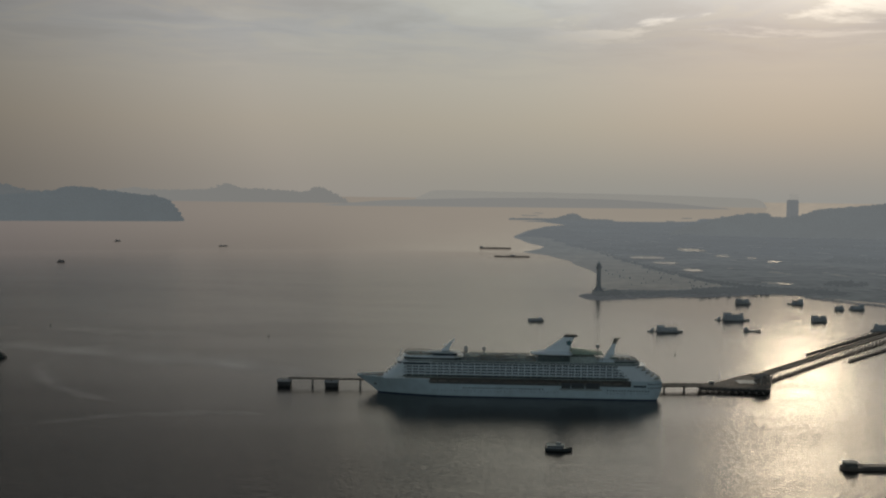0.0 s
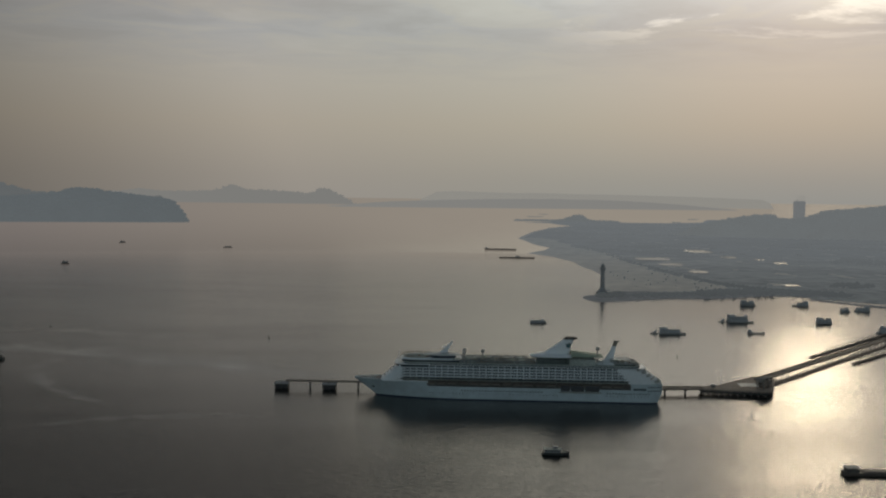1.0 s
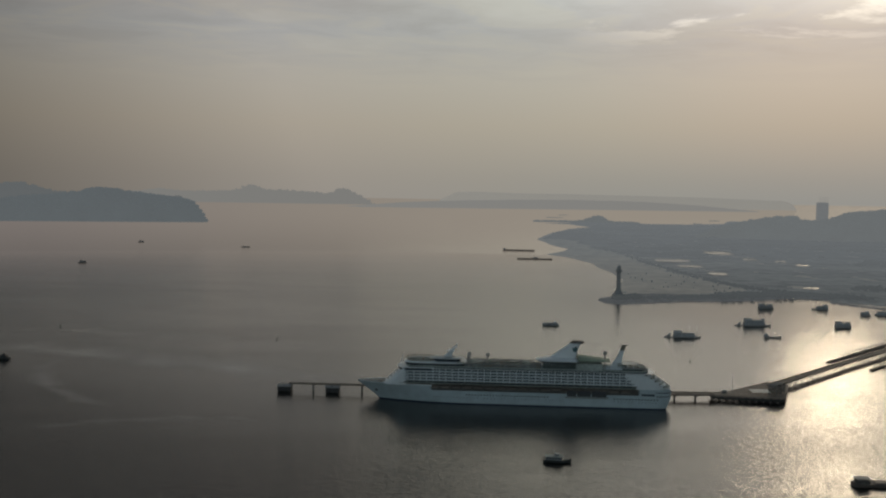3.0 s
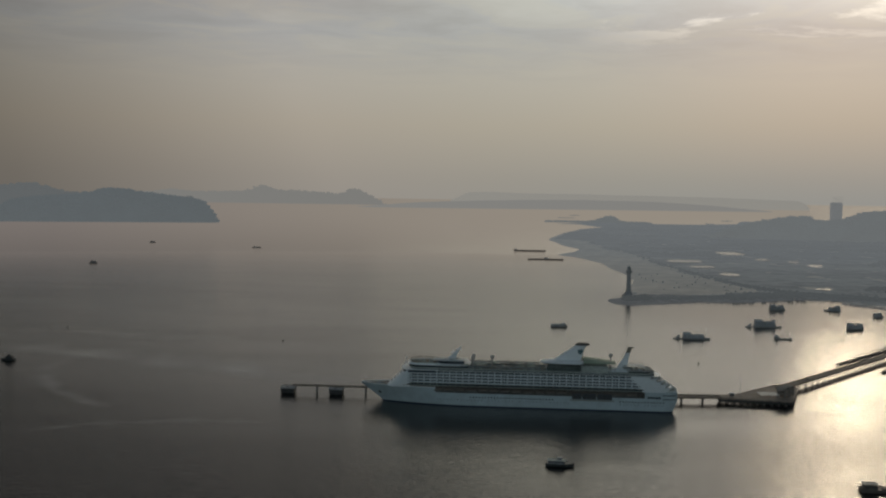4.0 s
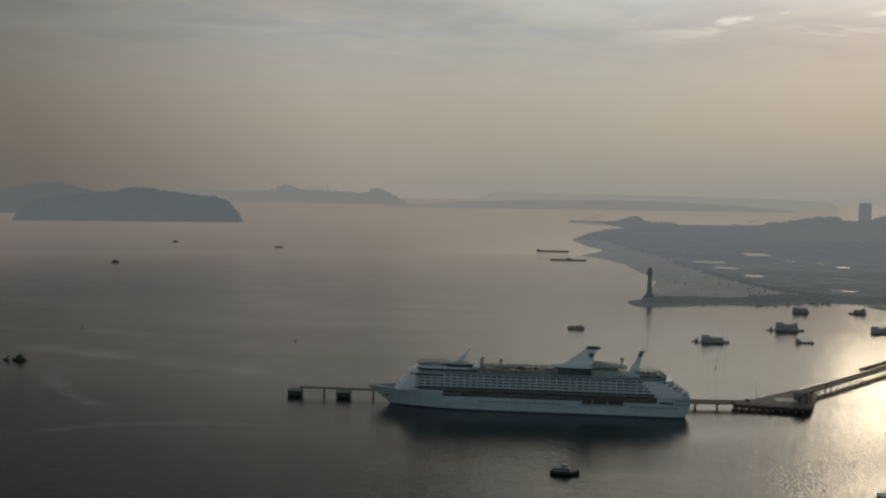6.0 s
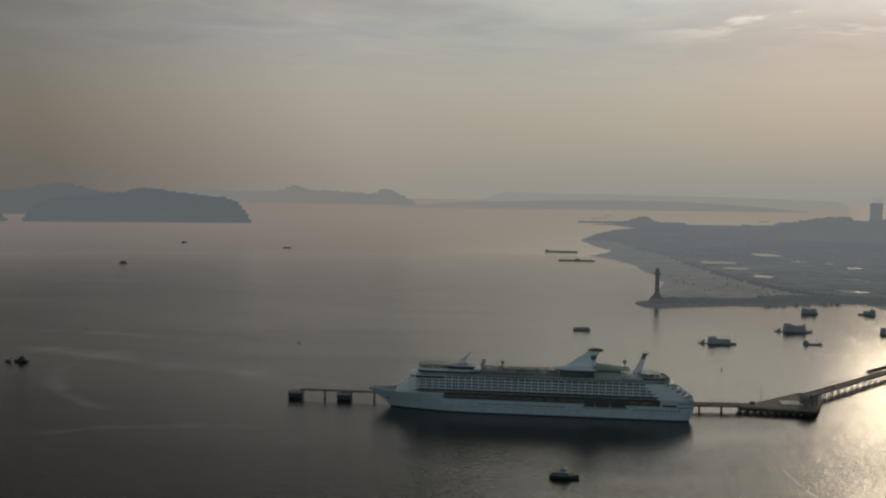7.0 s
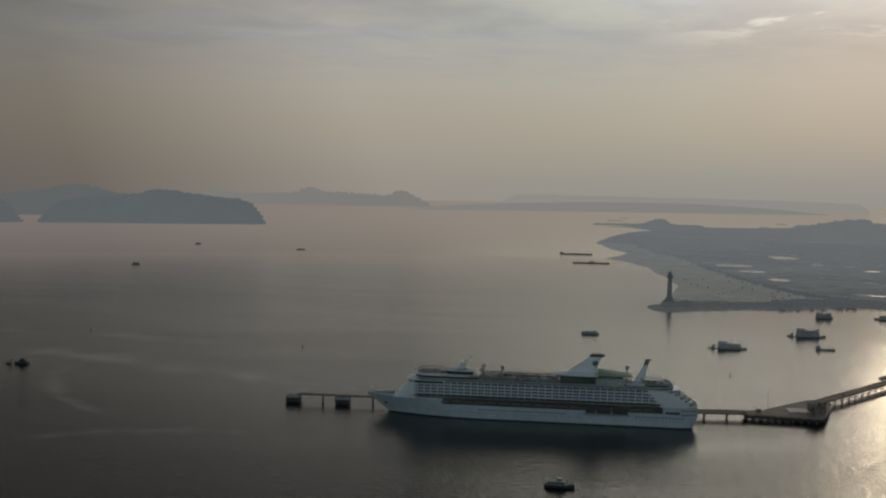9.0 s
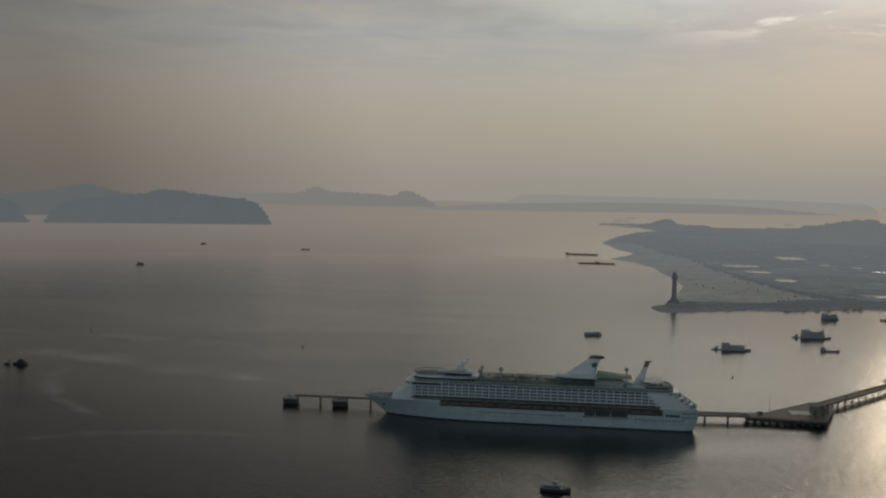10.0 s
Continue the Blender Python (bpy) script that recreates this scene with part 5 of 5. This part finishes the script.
def gangway_gear():
    # two pale awnings beside the gangway tower
    for x, y, w, r in ((318.5, 1040.5, 5.5, 12), (328, 1040, 4.5, 6)):
        a = thing("awning", pose(x, y, 6.2, 0, 0, r), "pale sloping awning on four posts on the jetty head", "awning", "awnings on the jetty head")
        bm = bmesh.new()
        loft(bm, [[(q, -4.5, 2.6), (q, 4.5, 4.4), (q, 4.5, 4.6), (q, -4.5, 2.8)] for q in (-w, w)])
        part("canopy", bm, M["roofing"], a)
        for sx in (-w + 0.5, w - 0.5):
            for sy, h in ((-4, 2.7), (4, 4.3)):
                bm = bmesh.new()
                tube(bm, (sx, sy, 0), (sx, sy, h), 0.18, 6)
                part("post", bm, M["steel"], a)
    g = thing("gangway_tower", pose(342, 1046, 6.2, 0, 0, 48), "dark open steel gangway towers with arched tops", "gangway")
    for x0 in (-9.5, 1.5):
        for sx in (x0, x0 + 8):
            for sy in (-4, 4):
                bm = bmesh.new()
                box(bm, sx - 0.55, sx + 0.55, sy - 0.55, sy + 0.55, 0, 8.2)
                part("leg", bm, M["pile"], g)
        for z in (3.4, 6.8):
            bm = bmesh.new()
            box(bm, x0 - 0.8, x0 + 8.8, -4.8, 4.8, z, z + 0.6)
            for sy in (-4.6, 4.6):
                box(bm, x0 - 0.8, x0 + 8.8, sy - 0.1, sy + 0.1, z + 0.6, z + 1.5)
            part("platform", bm, M["pile"], g)
        for sy in (-4, 4):
            bm = bmesh.new()
            tube(bm, (x0, sy, 0.2), (x0 + 8, sy, 7.2), 0.25, 6), tube(bm, (x0 + 8, sy, 0.2), (x0, sy, 7.2), 0.25, 6)
            part("brace", bm, M["pile"], g)
        bm = bmesh.new()
        arc = [(x0 + 4 - 4.6 * math.cos(math.pi * k / 8), 8.2 + 3.0 * math.sin(math.pi * k / 8)) for k in range(9)]
        loft(bm, [[(x, y, z) for x, z in arc] + [(x0 + 4 + (x - x0 - 4) * 0.9, y, 8.2 + (z - 8.2) * 0.86) for x, z in reversed(arc)] for y in (-4.6, 4.6)])
        part("arched_roof", bm, M["pile"], g)
    bm = bmesh.new()
    loft(bm, [[(q, -1.2, z), (q, 1.2, z), (q, 1.2, z + 0.5), (q, -1.2, z + 0.5)] for q, z in ((9, 6.8), (16, 2.0))])
    part("gangway", bm, M["steel"], g)


gangway_gear()
trestle("pontoon", (481.7, 1287), (692, 1529), 3.6, 1.9, "thin dark pontoon beside the causeway", 16, False)
trestle("pontoon", (517, 1236), (670, 1402), 3.6, 1.9, "thin dark pontoon beside the causeway", 16, False)


def mooring_gantry(x, y):
    f = thing("mooring_gantry", pose(x, y, 0, 0, 0, -41), "pair of tall dark mooring piles with a crossbar", "mooring piles", "mooring piles along the pontoons")
    for sx in (-2.6, 2.6):
        bm = bmesh.new()
        tube(bm, (sx, 0, -3), (sx, 0, 6.6), 0.55, 8)
        part("pile", bm, M["pile"], f)
    bm = bmesh.new()
    box(bm, -3.1, 3.1, -0.4, 0.4, 6.0, 6.8)
    part("crossbar", bm, M["pile"], f)
    return f


mf = mooring_gantry(525, 1337)
for i in range(1, 10):
    copy_thing(mf, pose(525 + 14.5 * i, 1337 + 16.7 * i, 0, 0, 0, -41))
for i in range(9):
    copy_thing(mf, pose(528 + 14.0 * i, 1248 + 15.2 * i, 0, 0, 0, -41) @ Matrix.Scale(0.8, 4))


def breakwater():
    b = thing("breakwater", pose(0, 0, 0), "low dark rubble breakwater off the shore", "breakwater")
    rng = random.Random(3)
    pts = [(772, 2066), (800, 2019), (848, 1951), (930, 1868)]
    bm = bmesh.new()
    loft(bm, [[(x - 5, y - 3, -1), (x - 2, y - 1, 2.2), (x + 2, y + 1, 2.3), (x + 5, y + 3, -1)] for x, y in pts])
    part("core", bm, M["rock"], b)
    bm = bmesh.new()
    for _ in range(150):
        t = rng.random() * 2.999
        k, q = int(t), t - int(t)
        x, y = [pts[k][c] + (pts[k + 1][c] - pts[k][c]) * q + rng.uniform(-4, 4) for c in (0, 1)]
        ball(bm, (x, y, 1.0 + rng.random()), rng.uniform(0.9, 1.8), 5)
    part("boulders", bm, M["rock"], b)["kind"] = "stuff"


breakwater()


def lamp_post(x, y, z, h):
    p = thing("lamp_post", pose(x, y, z), "slim grey lamp post on the jetty", "lamp post", "lamp posts on the jetty")
    bm = bmesh.new()
    tube(bm, (0, 0, 0), (0, 0, h), 0.22, 6, 0.12)
    part("pole", bm, M["steel"], p)
    bm = bmesh.new()
    box(bm, -1.6, 0.2, -0.2, 0.2, h - 0.15, h + 0.1)
    part("lamp_head", bm, M["steel"], p)
    return p


lamp_post(296, 1047, 6.2, 18)


def kiosk():
    k = thing("kiosk", pose(286.2, 1042.2, 6.2, 0, 0, 4), "small dark guard hut on the jetty head", "hut")
    bm = bmesh.new()
    box(bm, -2.2, 2.2, -1.6, 1.6, 0, 2.7)
    w = part("wall", bm, M["pile"], k)
    bm = bmesh.new()
    box(bm, -2.6, 2.6, -2.0, 2.0, 2.7, 3.0)
    part("roof", bm, M["boatroof"], k)
    bm = bmesh.new()
    box(bm, -1.6, 1.6, -1.66, -1.55, 1.1, 2.1)
    part("window", bm, M["glass"], w)


def car(x, y, z, turn):
    c = thing("car", pose(x, y, z, 0, 0, turn), "small dark car driving along the causeway", "car")
    bm = bmesh.new()
    loft(bm, [[(q, -0.9, 0.35), (q, 0.9, 0.35), (q, 0.88, h), (q, -0.88, h)] for q, h in ((-2.2, 0.8), (-1.9, 0.95), (1.6, 0.95), (2.2, 0.7))])
    b = part("body", bm, M["navy"], c)
    bm = bmesh.new()
    loft(bm, [[(-1.9, -0.8, 0.95), (1.1, -0.8, 0.95), (1.1, 0.8, 0.95), (-1.9, 0.8, 0.95)], [(-1.5, -0.68, 1.5), (0.4, -0.68, 1.5), (0.4, 0.68, 1.5), (-1.5, 0.68, 1.5)]])
    part("cabin_glass", bm, M["glass"], b)
    for sx in (-1.35, 1.35):
        for sy in (-0.85, 0.85):
            bm = bmesh.new()
            tube(bm, (sx, sy - 0.1, 0.33), (sx, sy + 0.1, 0.33), 0.33, 10)
            part("wheel", bm, M["fender"], c)


kiosk()
car(395.5, 1140.2, 7.2, 49.2)


# ---- tower on the mole ----
def mole_tower():
    t = thing("tower", pose(343, 2139, 1.5), "tall grey tower with a lantern on the stone mole", "tower")
    bm = bmesh.new()
    prism(bm, circle(0, 0, 15, 8), 0, 3.5, 0.9), prism(bm, circle(0, 0, 10, 8), 3.5, 9, 0.8)
    part("base", bm, M["tower"], t)
    bm = bmesh.new()
    loft(bm, [[(*p, z) for p in circle(0, 0, r, 12)] for r, z in ((6.2, 9), (5.2, 14), (4.8, 30), (4.4, 48), (4.6, 50), (6.8, 52), (6.8, 54))])
    part("shaft", bm, M["tower"], t)
    bm = bmesh.new()
    ring_wall(bm, circle(0, 0, 6.8, 12), 54, 55.4, 0.4)
    part("balcony", bm, M["tower"], t)
    bm = bmesh.new()
    loft(bm, [[(*p, z) for p in circle(0, 0, r, 12)] for r, z in ((3.9, 54), (3.9, 59), (4.8, 59.3), (4.2, 61.5), (2.2, 63.8), (0.5, 65.2))])
    part("lantern", bm, M["tower"], t)
    bm = bmesh.new()
    tube(bm, (0, 0, 65), (0, 0, 69), 0.3, 6, 0.1)
    part("finial", bm, M["steel"], t)


mole_tower()


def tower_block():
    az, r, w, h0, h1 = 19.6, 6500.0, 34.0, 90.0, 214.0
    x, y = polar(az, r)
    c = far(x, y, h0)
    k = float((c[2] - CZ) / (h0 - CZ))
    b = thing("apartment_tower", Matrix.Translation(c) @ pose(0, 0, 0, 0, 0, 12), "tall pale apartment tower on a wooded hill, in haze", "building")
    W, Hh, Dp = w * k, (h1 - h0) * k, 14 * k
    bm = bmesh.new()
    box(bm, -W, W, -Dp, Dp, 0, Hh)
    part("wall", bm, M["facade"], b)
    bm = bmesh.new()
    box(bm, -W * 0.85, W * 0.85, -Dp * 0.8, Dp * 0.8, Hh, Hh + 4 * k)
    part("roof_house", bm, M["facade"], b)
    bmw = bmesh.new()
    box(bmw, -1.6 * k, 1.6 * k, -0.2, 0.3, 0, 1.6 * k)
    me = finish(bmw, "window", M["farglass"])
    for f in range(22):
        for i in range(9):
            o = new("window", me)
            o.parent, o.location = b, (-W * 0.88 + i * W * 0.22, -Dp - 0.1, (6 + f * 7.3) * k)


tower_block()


# ---- boats ----
def boat(name, x, y, heading, length, beam, decks, label, roof="boatroof", house=(0.12, 0.88), bow_out=0.1, hullmat="boathull", freeboard=2.2, group="small boats", poop=0.0, masts=(), cabin="boatwhite", fore=0.0):
    c = far(x, y, 0)
    k = float((c[2] - CZ) / (0 - CZ))
    b = thing(name, Matrix.Translation(c) @ pose(0, 0, 0, 0, 0, heading) @ Matrix.Scale(k, 4), label, "boat", group)
    L, B = length / 2, beam / 2
    bm = bmesh.new()
    st = [(-L, 0.80, 0.25), (-L * 0.8, 0.95, 0.1), (0, 1, 0), (L * 0.55, 0.95, 0.1), (L * 0.8, 0.65, 0.45), (L * (1 + bow_out), 0.06, 1.0)]
    loft(bm, [[(q, B * s, freeboard + e), (q, B * s * 0.92, 0.5), (q, B * s * 0.5, -1.2), (q, -B * s * 0.5, -1.2), (q, -B * s * 0.92, 0.5), (q, -B * s, freeboard + e)] for q, s, e in st])
    part("hull", bm, M[hullmat], b)
    x0, x1 = -L + length * house[0], -L + length * house[1]
    z = freeboard
    for d in range(decks):
        s = 0.012 * length * d
        bm = bmesh.new()
        prism(bm, rounded(x0 + s, x1 - 2 * s, B * 0.86, 0, min(2.5, B * 0.5)), z, z + 2.5)
        cab = part("cabin", bm, M[cabin], b)
        bm = bmesh.new()
        n = max(3, int((x1 - x0) / 2.6))
        for i in range(n):
            wx = x0 + s + (i + 0.5) * (x1 - 3 * s - x0 - 1) / n
            for sg in (1, -1):
                box(bm, wx - 0.7, wx + 0.7, sg * B * 0.86 - 0.06, sg * B * 0.86 + 0.06, z + 0.9, z + 2.0)
        part("cabin_windows", bm, M["glass"], cab)["kind"] = "stuff"
        bm = bmesh.new()
        prism(bm, rounded(x0 + s - 1, x1 - 2 * s + 1, B * 0.98, 0.8, min(2.5, B * 0.5)), z + 2.5, z + 2.6)
        part("cabin_roof", bm, M[roof], cab)
        z += 2.75
    if poop:
        bm = bmesh.new()
        prism(bm, rounded(x0 + 0.3, x0 + length * poop, B * 0.8, 0.6, 1.0), z, z + 2.6)
        p = part("poop_house", bm, M["boatwhite"], b)
        bm = bmesh.new()
        prism(bm, rounded(x0 - 0.6, x0 + length * poop + 1, B * 0.92, 0.6, 1.2), z + 2.6, z + 2.9)
        part("poop_roof", bm, M[roof], p)
    else:
        bm = bmesh.new()
        box(bm, x1 - 6, x1 - 2.5, -B * 0.4, B * 0.4, z, z + 2.0)
        part("wheelhouse", bm, M[cabin], b)
    if fore:
        bm = bmesh.new()
        prism(bm, rounded(x1 - length * fore, x1 - 1.5, B * 0.72, 0.6, 1.4), z, z + 2.0)
        p = part("fore_house", bm, M["boatwhite"], b)
        bm = bmesh.new()
        prism(bm, rounded(x1 - length * fore - 0.6, x1 - 0.9, B * 0.82, 0.6, 1.4), z + 2.0, z + 2.25)
        part("fore_roof", bm, M[roof], p)
    for q in masts:
        bm = bmesh.new()
        mx = -L + length * q
        tube(bm, (mx, 0, freeboard), (mx, 0, z + 0.28 * length), 0.26, 6, 0.12), tube(bm, (mx, -1.2, z + 0.2 * length), (mx, 1.2, z + 0.2 * length), 0.07, 6)
        part("mast", bm, M["steel"], b)
    return b


JUNKS = "cruise boats at anchor in the bay"
boat("cruise_boat", 597, 1928, 4, 29, 11, 2, "grey two-deck cruise boat with a raised stern house", house=(0.02, 0.95), poop=0.36, fore=0.34, group=JUNKS)
boat("cruise_boat", 500, 1658, 2, 44, 12, 3, "large grey three-deck cruise boat with two masts", house=(0.02, 0.82), poop=0.28, fore=0.12, masts=(0.6, 0.78), group=JUNKS)
boat("cruise_boat", 348, 1500, -4, 39, 10, 2, "long grey two-deck cruise boat with a raised stern", house=(0.02, 0.84), poop=0.3, masts=(0.62, 0.9), group=JUNKS)
boat("sailing_boat", 483, 1518, -6, 25, 6.5, 1, "low grey wooden sailing boat with bare masts", house=(0.02, 0.3), masts=(0.55, 0.9), group=JUNKS)
boat("cruise_boat", 703, 1931, 176, 29, 10, 2, "grey two-deck cruise boat at anchor", house=(0.02, 0.74), poop=0.3, group=JUNKS)
boat("cruise_boat", 643, 1656, 8, 27, 11, 2, "boxy grey two-deck cruise boat at anchor", house=(0.02, 0.96), poop=0.35, fore=0.3, group=JUNKS)
boat("cruise_boat", 753, 1837, 12, 19, 8, 2, "small grey two-deck cruise boat at anchor", house=(0.04, 0.85), group=JUNKS)
boat("cruise_boat", 791, 1852, 178, 28, 11, 2, "grey two-deck cruise boat at anchor", house=(0.02, 0.9), poop=0.3, group=JUNKS)
boat("cruise_boat", 696, 1542, 170, 26, 11, 3, "tall grey cruise boat beside the pontoon", group=JUNKS)
boat("cruise_boat", 152, 1612, 3, 26, 8, 1, "low rounded grey cruise boat under way", house=(0.05, 0.95), group=JUNKS)
boat("tender", 322, 1503, 175, 12, 4, 1, "small dark tender astern of a cruise boat", house=(0.3, 0.7), freeboard=1.2)
boat("tender", 471, 1660, 175, 12, 4, 1, "small dark tender astern of a cruise boat", house=(0.3, 0.7), freeboard=1.2)
boat("tug", 88, 781, -6, 21, 8, 1, "dark working boat with a grey deckhouse on calm water", house=(0.10, 0.72), hullmat="darkhull", cabin="steel", roof="gear", masts=(0.42,))
boat("fishing_boat", -550, 1190, 178, 17, 6, 1, "dark fishing boat at anchor", house=(0.2, 0.7), hullmat="darkhull", cabin="darkhull", roof="fender", masts=(0.5, 0.75))
boat("tender", -566, 1189, 178, 8, 3, 1, "small dark skiff beside a fishing boat", hullmat="darkhull", cabin="boathull", house=(0.35, 0.6), freeboard=0.9)
boat("fishing_boat", -1105, 2816, 215, 22, 8, 2, "dark small fishing boat far out", hullmat="darkhull", cabin="steel", roof="boathull")
boat("fishing_boat", -1358, 4058, 215, 24, 9, 2, "dark small fishing boat far out", hullmat="darkhull", cabin="steel", roof="boathull")
boat("fishing_boat", -858, 3812, 200, 34, 9, 1, "dark small fishing boat far out", hullmat="darkhull", cabin="steel", roof="boathull")


def river_barge():
    b = thing("river_barge", pose(300, 735, 0, 0, 0, 2), "long dark loaded barge with a small wheelhouse", "barge", "barges")
    bm = bmesh.new()
    st = [(0, 0.7, 0.6), (4, 0.95, 0.2), (12, 1, 0), (58, 1, 0), (68, 0.85, 0.3), (76, 0.2, 1.2)]
    loft(bm, [[(x, 5 * q, 2.4 + e), (x, 4.6 * q, 0.2), (x, 3 * q, -1.5), (x, -3 * q, -1.5), (x, -4.6 * q, 0.2), (x, -5 * q, 2.4 + e)] for x, q, e in st])
    part("hull", bm, M["barge"], b)
    bm = bmesh.new()
    prism(bm, rounded(14, 64, 4.2, 0, 2), 2.4, 3.4, 0.96)
    part("hatch_cover", bm, M["barge"], b)
    bm = bmesh.new()
    box(bm, 2.5, 11.5, -3.6, 3.6, 2.4, 4.8)
    c = part("deckhouse", bm, M["prom"], b)
    bm = bmesh.new()
    box(bm, 1.8, 12.2, -4.2, 4.2, 5.9, 6.2)
    for x in (2.6, 11.2):
        for y in (-3.6, 3.6):
            tube(bm, (x, y, 4.8), (x, y, 5.9), 0.15, 6)
    part("awning", bm, M["boathull"], c)
    bm = bmesh.new()
    box(bm, 3.5, 6.5, -2.2, 2.2, 4.8, 5.8)
    part("wheelhouse", bm, M["boathull"], c)


river_barge()


def barge(x, y, length, label, crane, mat="barge", house="boathull", name="barge"):
    c = far(x, y, 0)
    k = float((c[2] - CZ) / (0 - CZ))
    b = thing(name, Matrix.Translation(c) @ pose(0, 0, 0, 0, 0, -3) @ Matrix.Scale(k, 4), label, "barge", "barges")
    bm = bmesh.new()
    L = length / 2
    loft(bm, [[(-L + e, -9, z), (L - e, -9, z), (L - e, 9, z), (-L + e, 9, z)] for e, z in ((6, -1.5), (0, 2), (0, 5))])
    part("hull", bm, M[mat], b)
    bm = bmesh.new()
    box(bm, -L + 2, -L + 12, -7, 7, 5, 10) if crane else box(bm, -6, 10, -6, 6, 5, 9)
    part("deckhouse", bm, M[house], b)


barge(216, 3925, 128, "long low dark barge far out", True)
barge(244, 3367, 122, "long low dark barge far out", False)
# rafts take the hill's emission as painted haze
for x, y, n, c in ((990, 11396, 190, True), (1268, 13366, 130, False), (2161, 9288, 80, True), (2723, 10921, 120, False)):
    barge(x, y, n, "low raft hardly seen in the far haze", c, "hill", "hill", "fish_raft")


def buoy(x, y):
    b = thing("buoy", pose(x, y, 0), "small dark channel buoy floating upright", "buoy", "channel buoys")
    bm = bmesh.new()
    prism(bm, circle(0, 0, 1.1, 10), -0.6, 0.7)
    part("float", bm, M["buoy"], b)
    bm = bmesh.new()
    tube(bm, (0, 0, 0.7), (0, 0, 3.0), 0.5, 6, 0.2), tube(bm, (0, 0, 3.0), (0, 0, 3.8), 0.4, 6, 0.1)
    part("cage", bm, M["buoy"], b)


buoy(-606, 1488), buoy(-255, 1398), buoy(304, 1278)
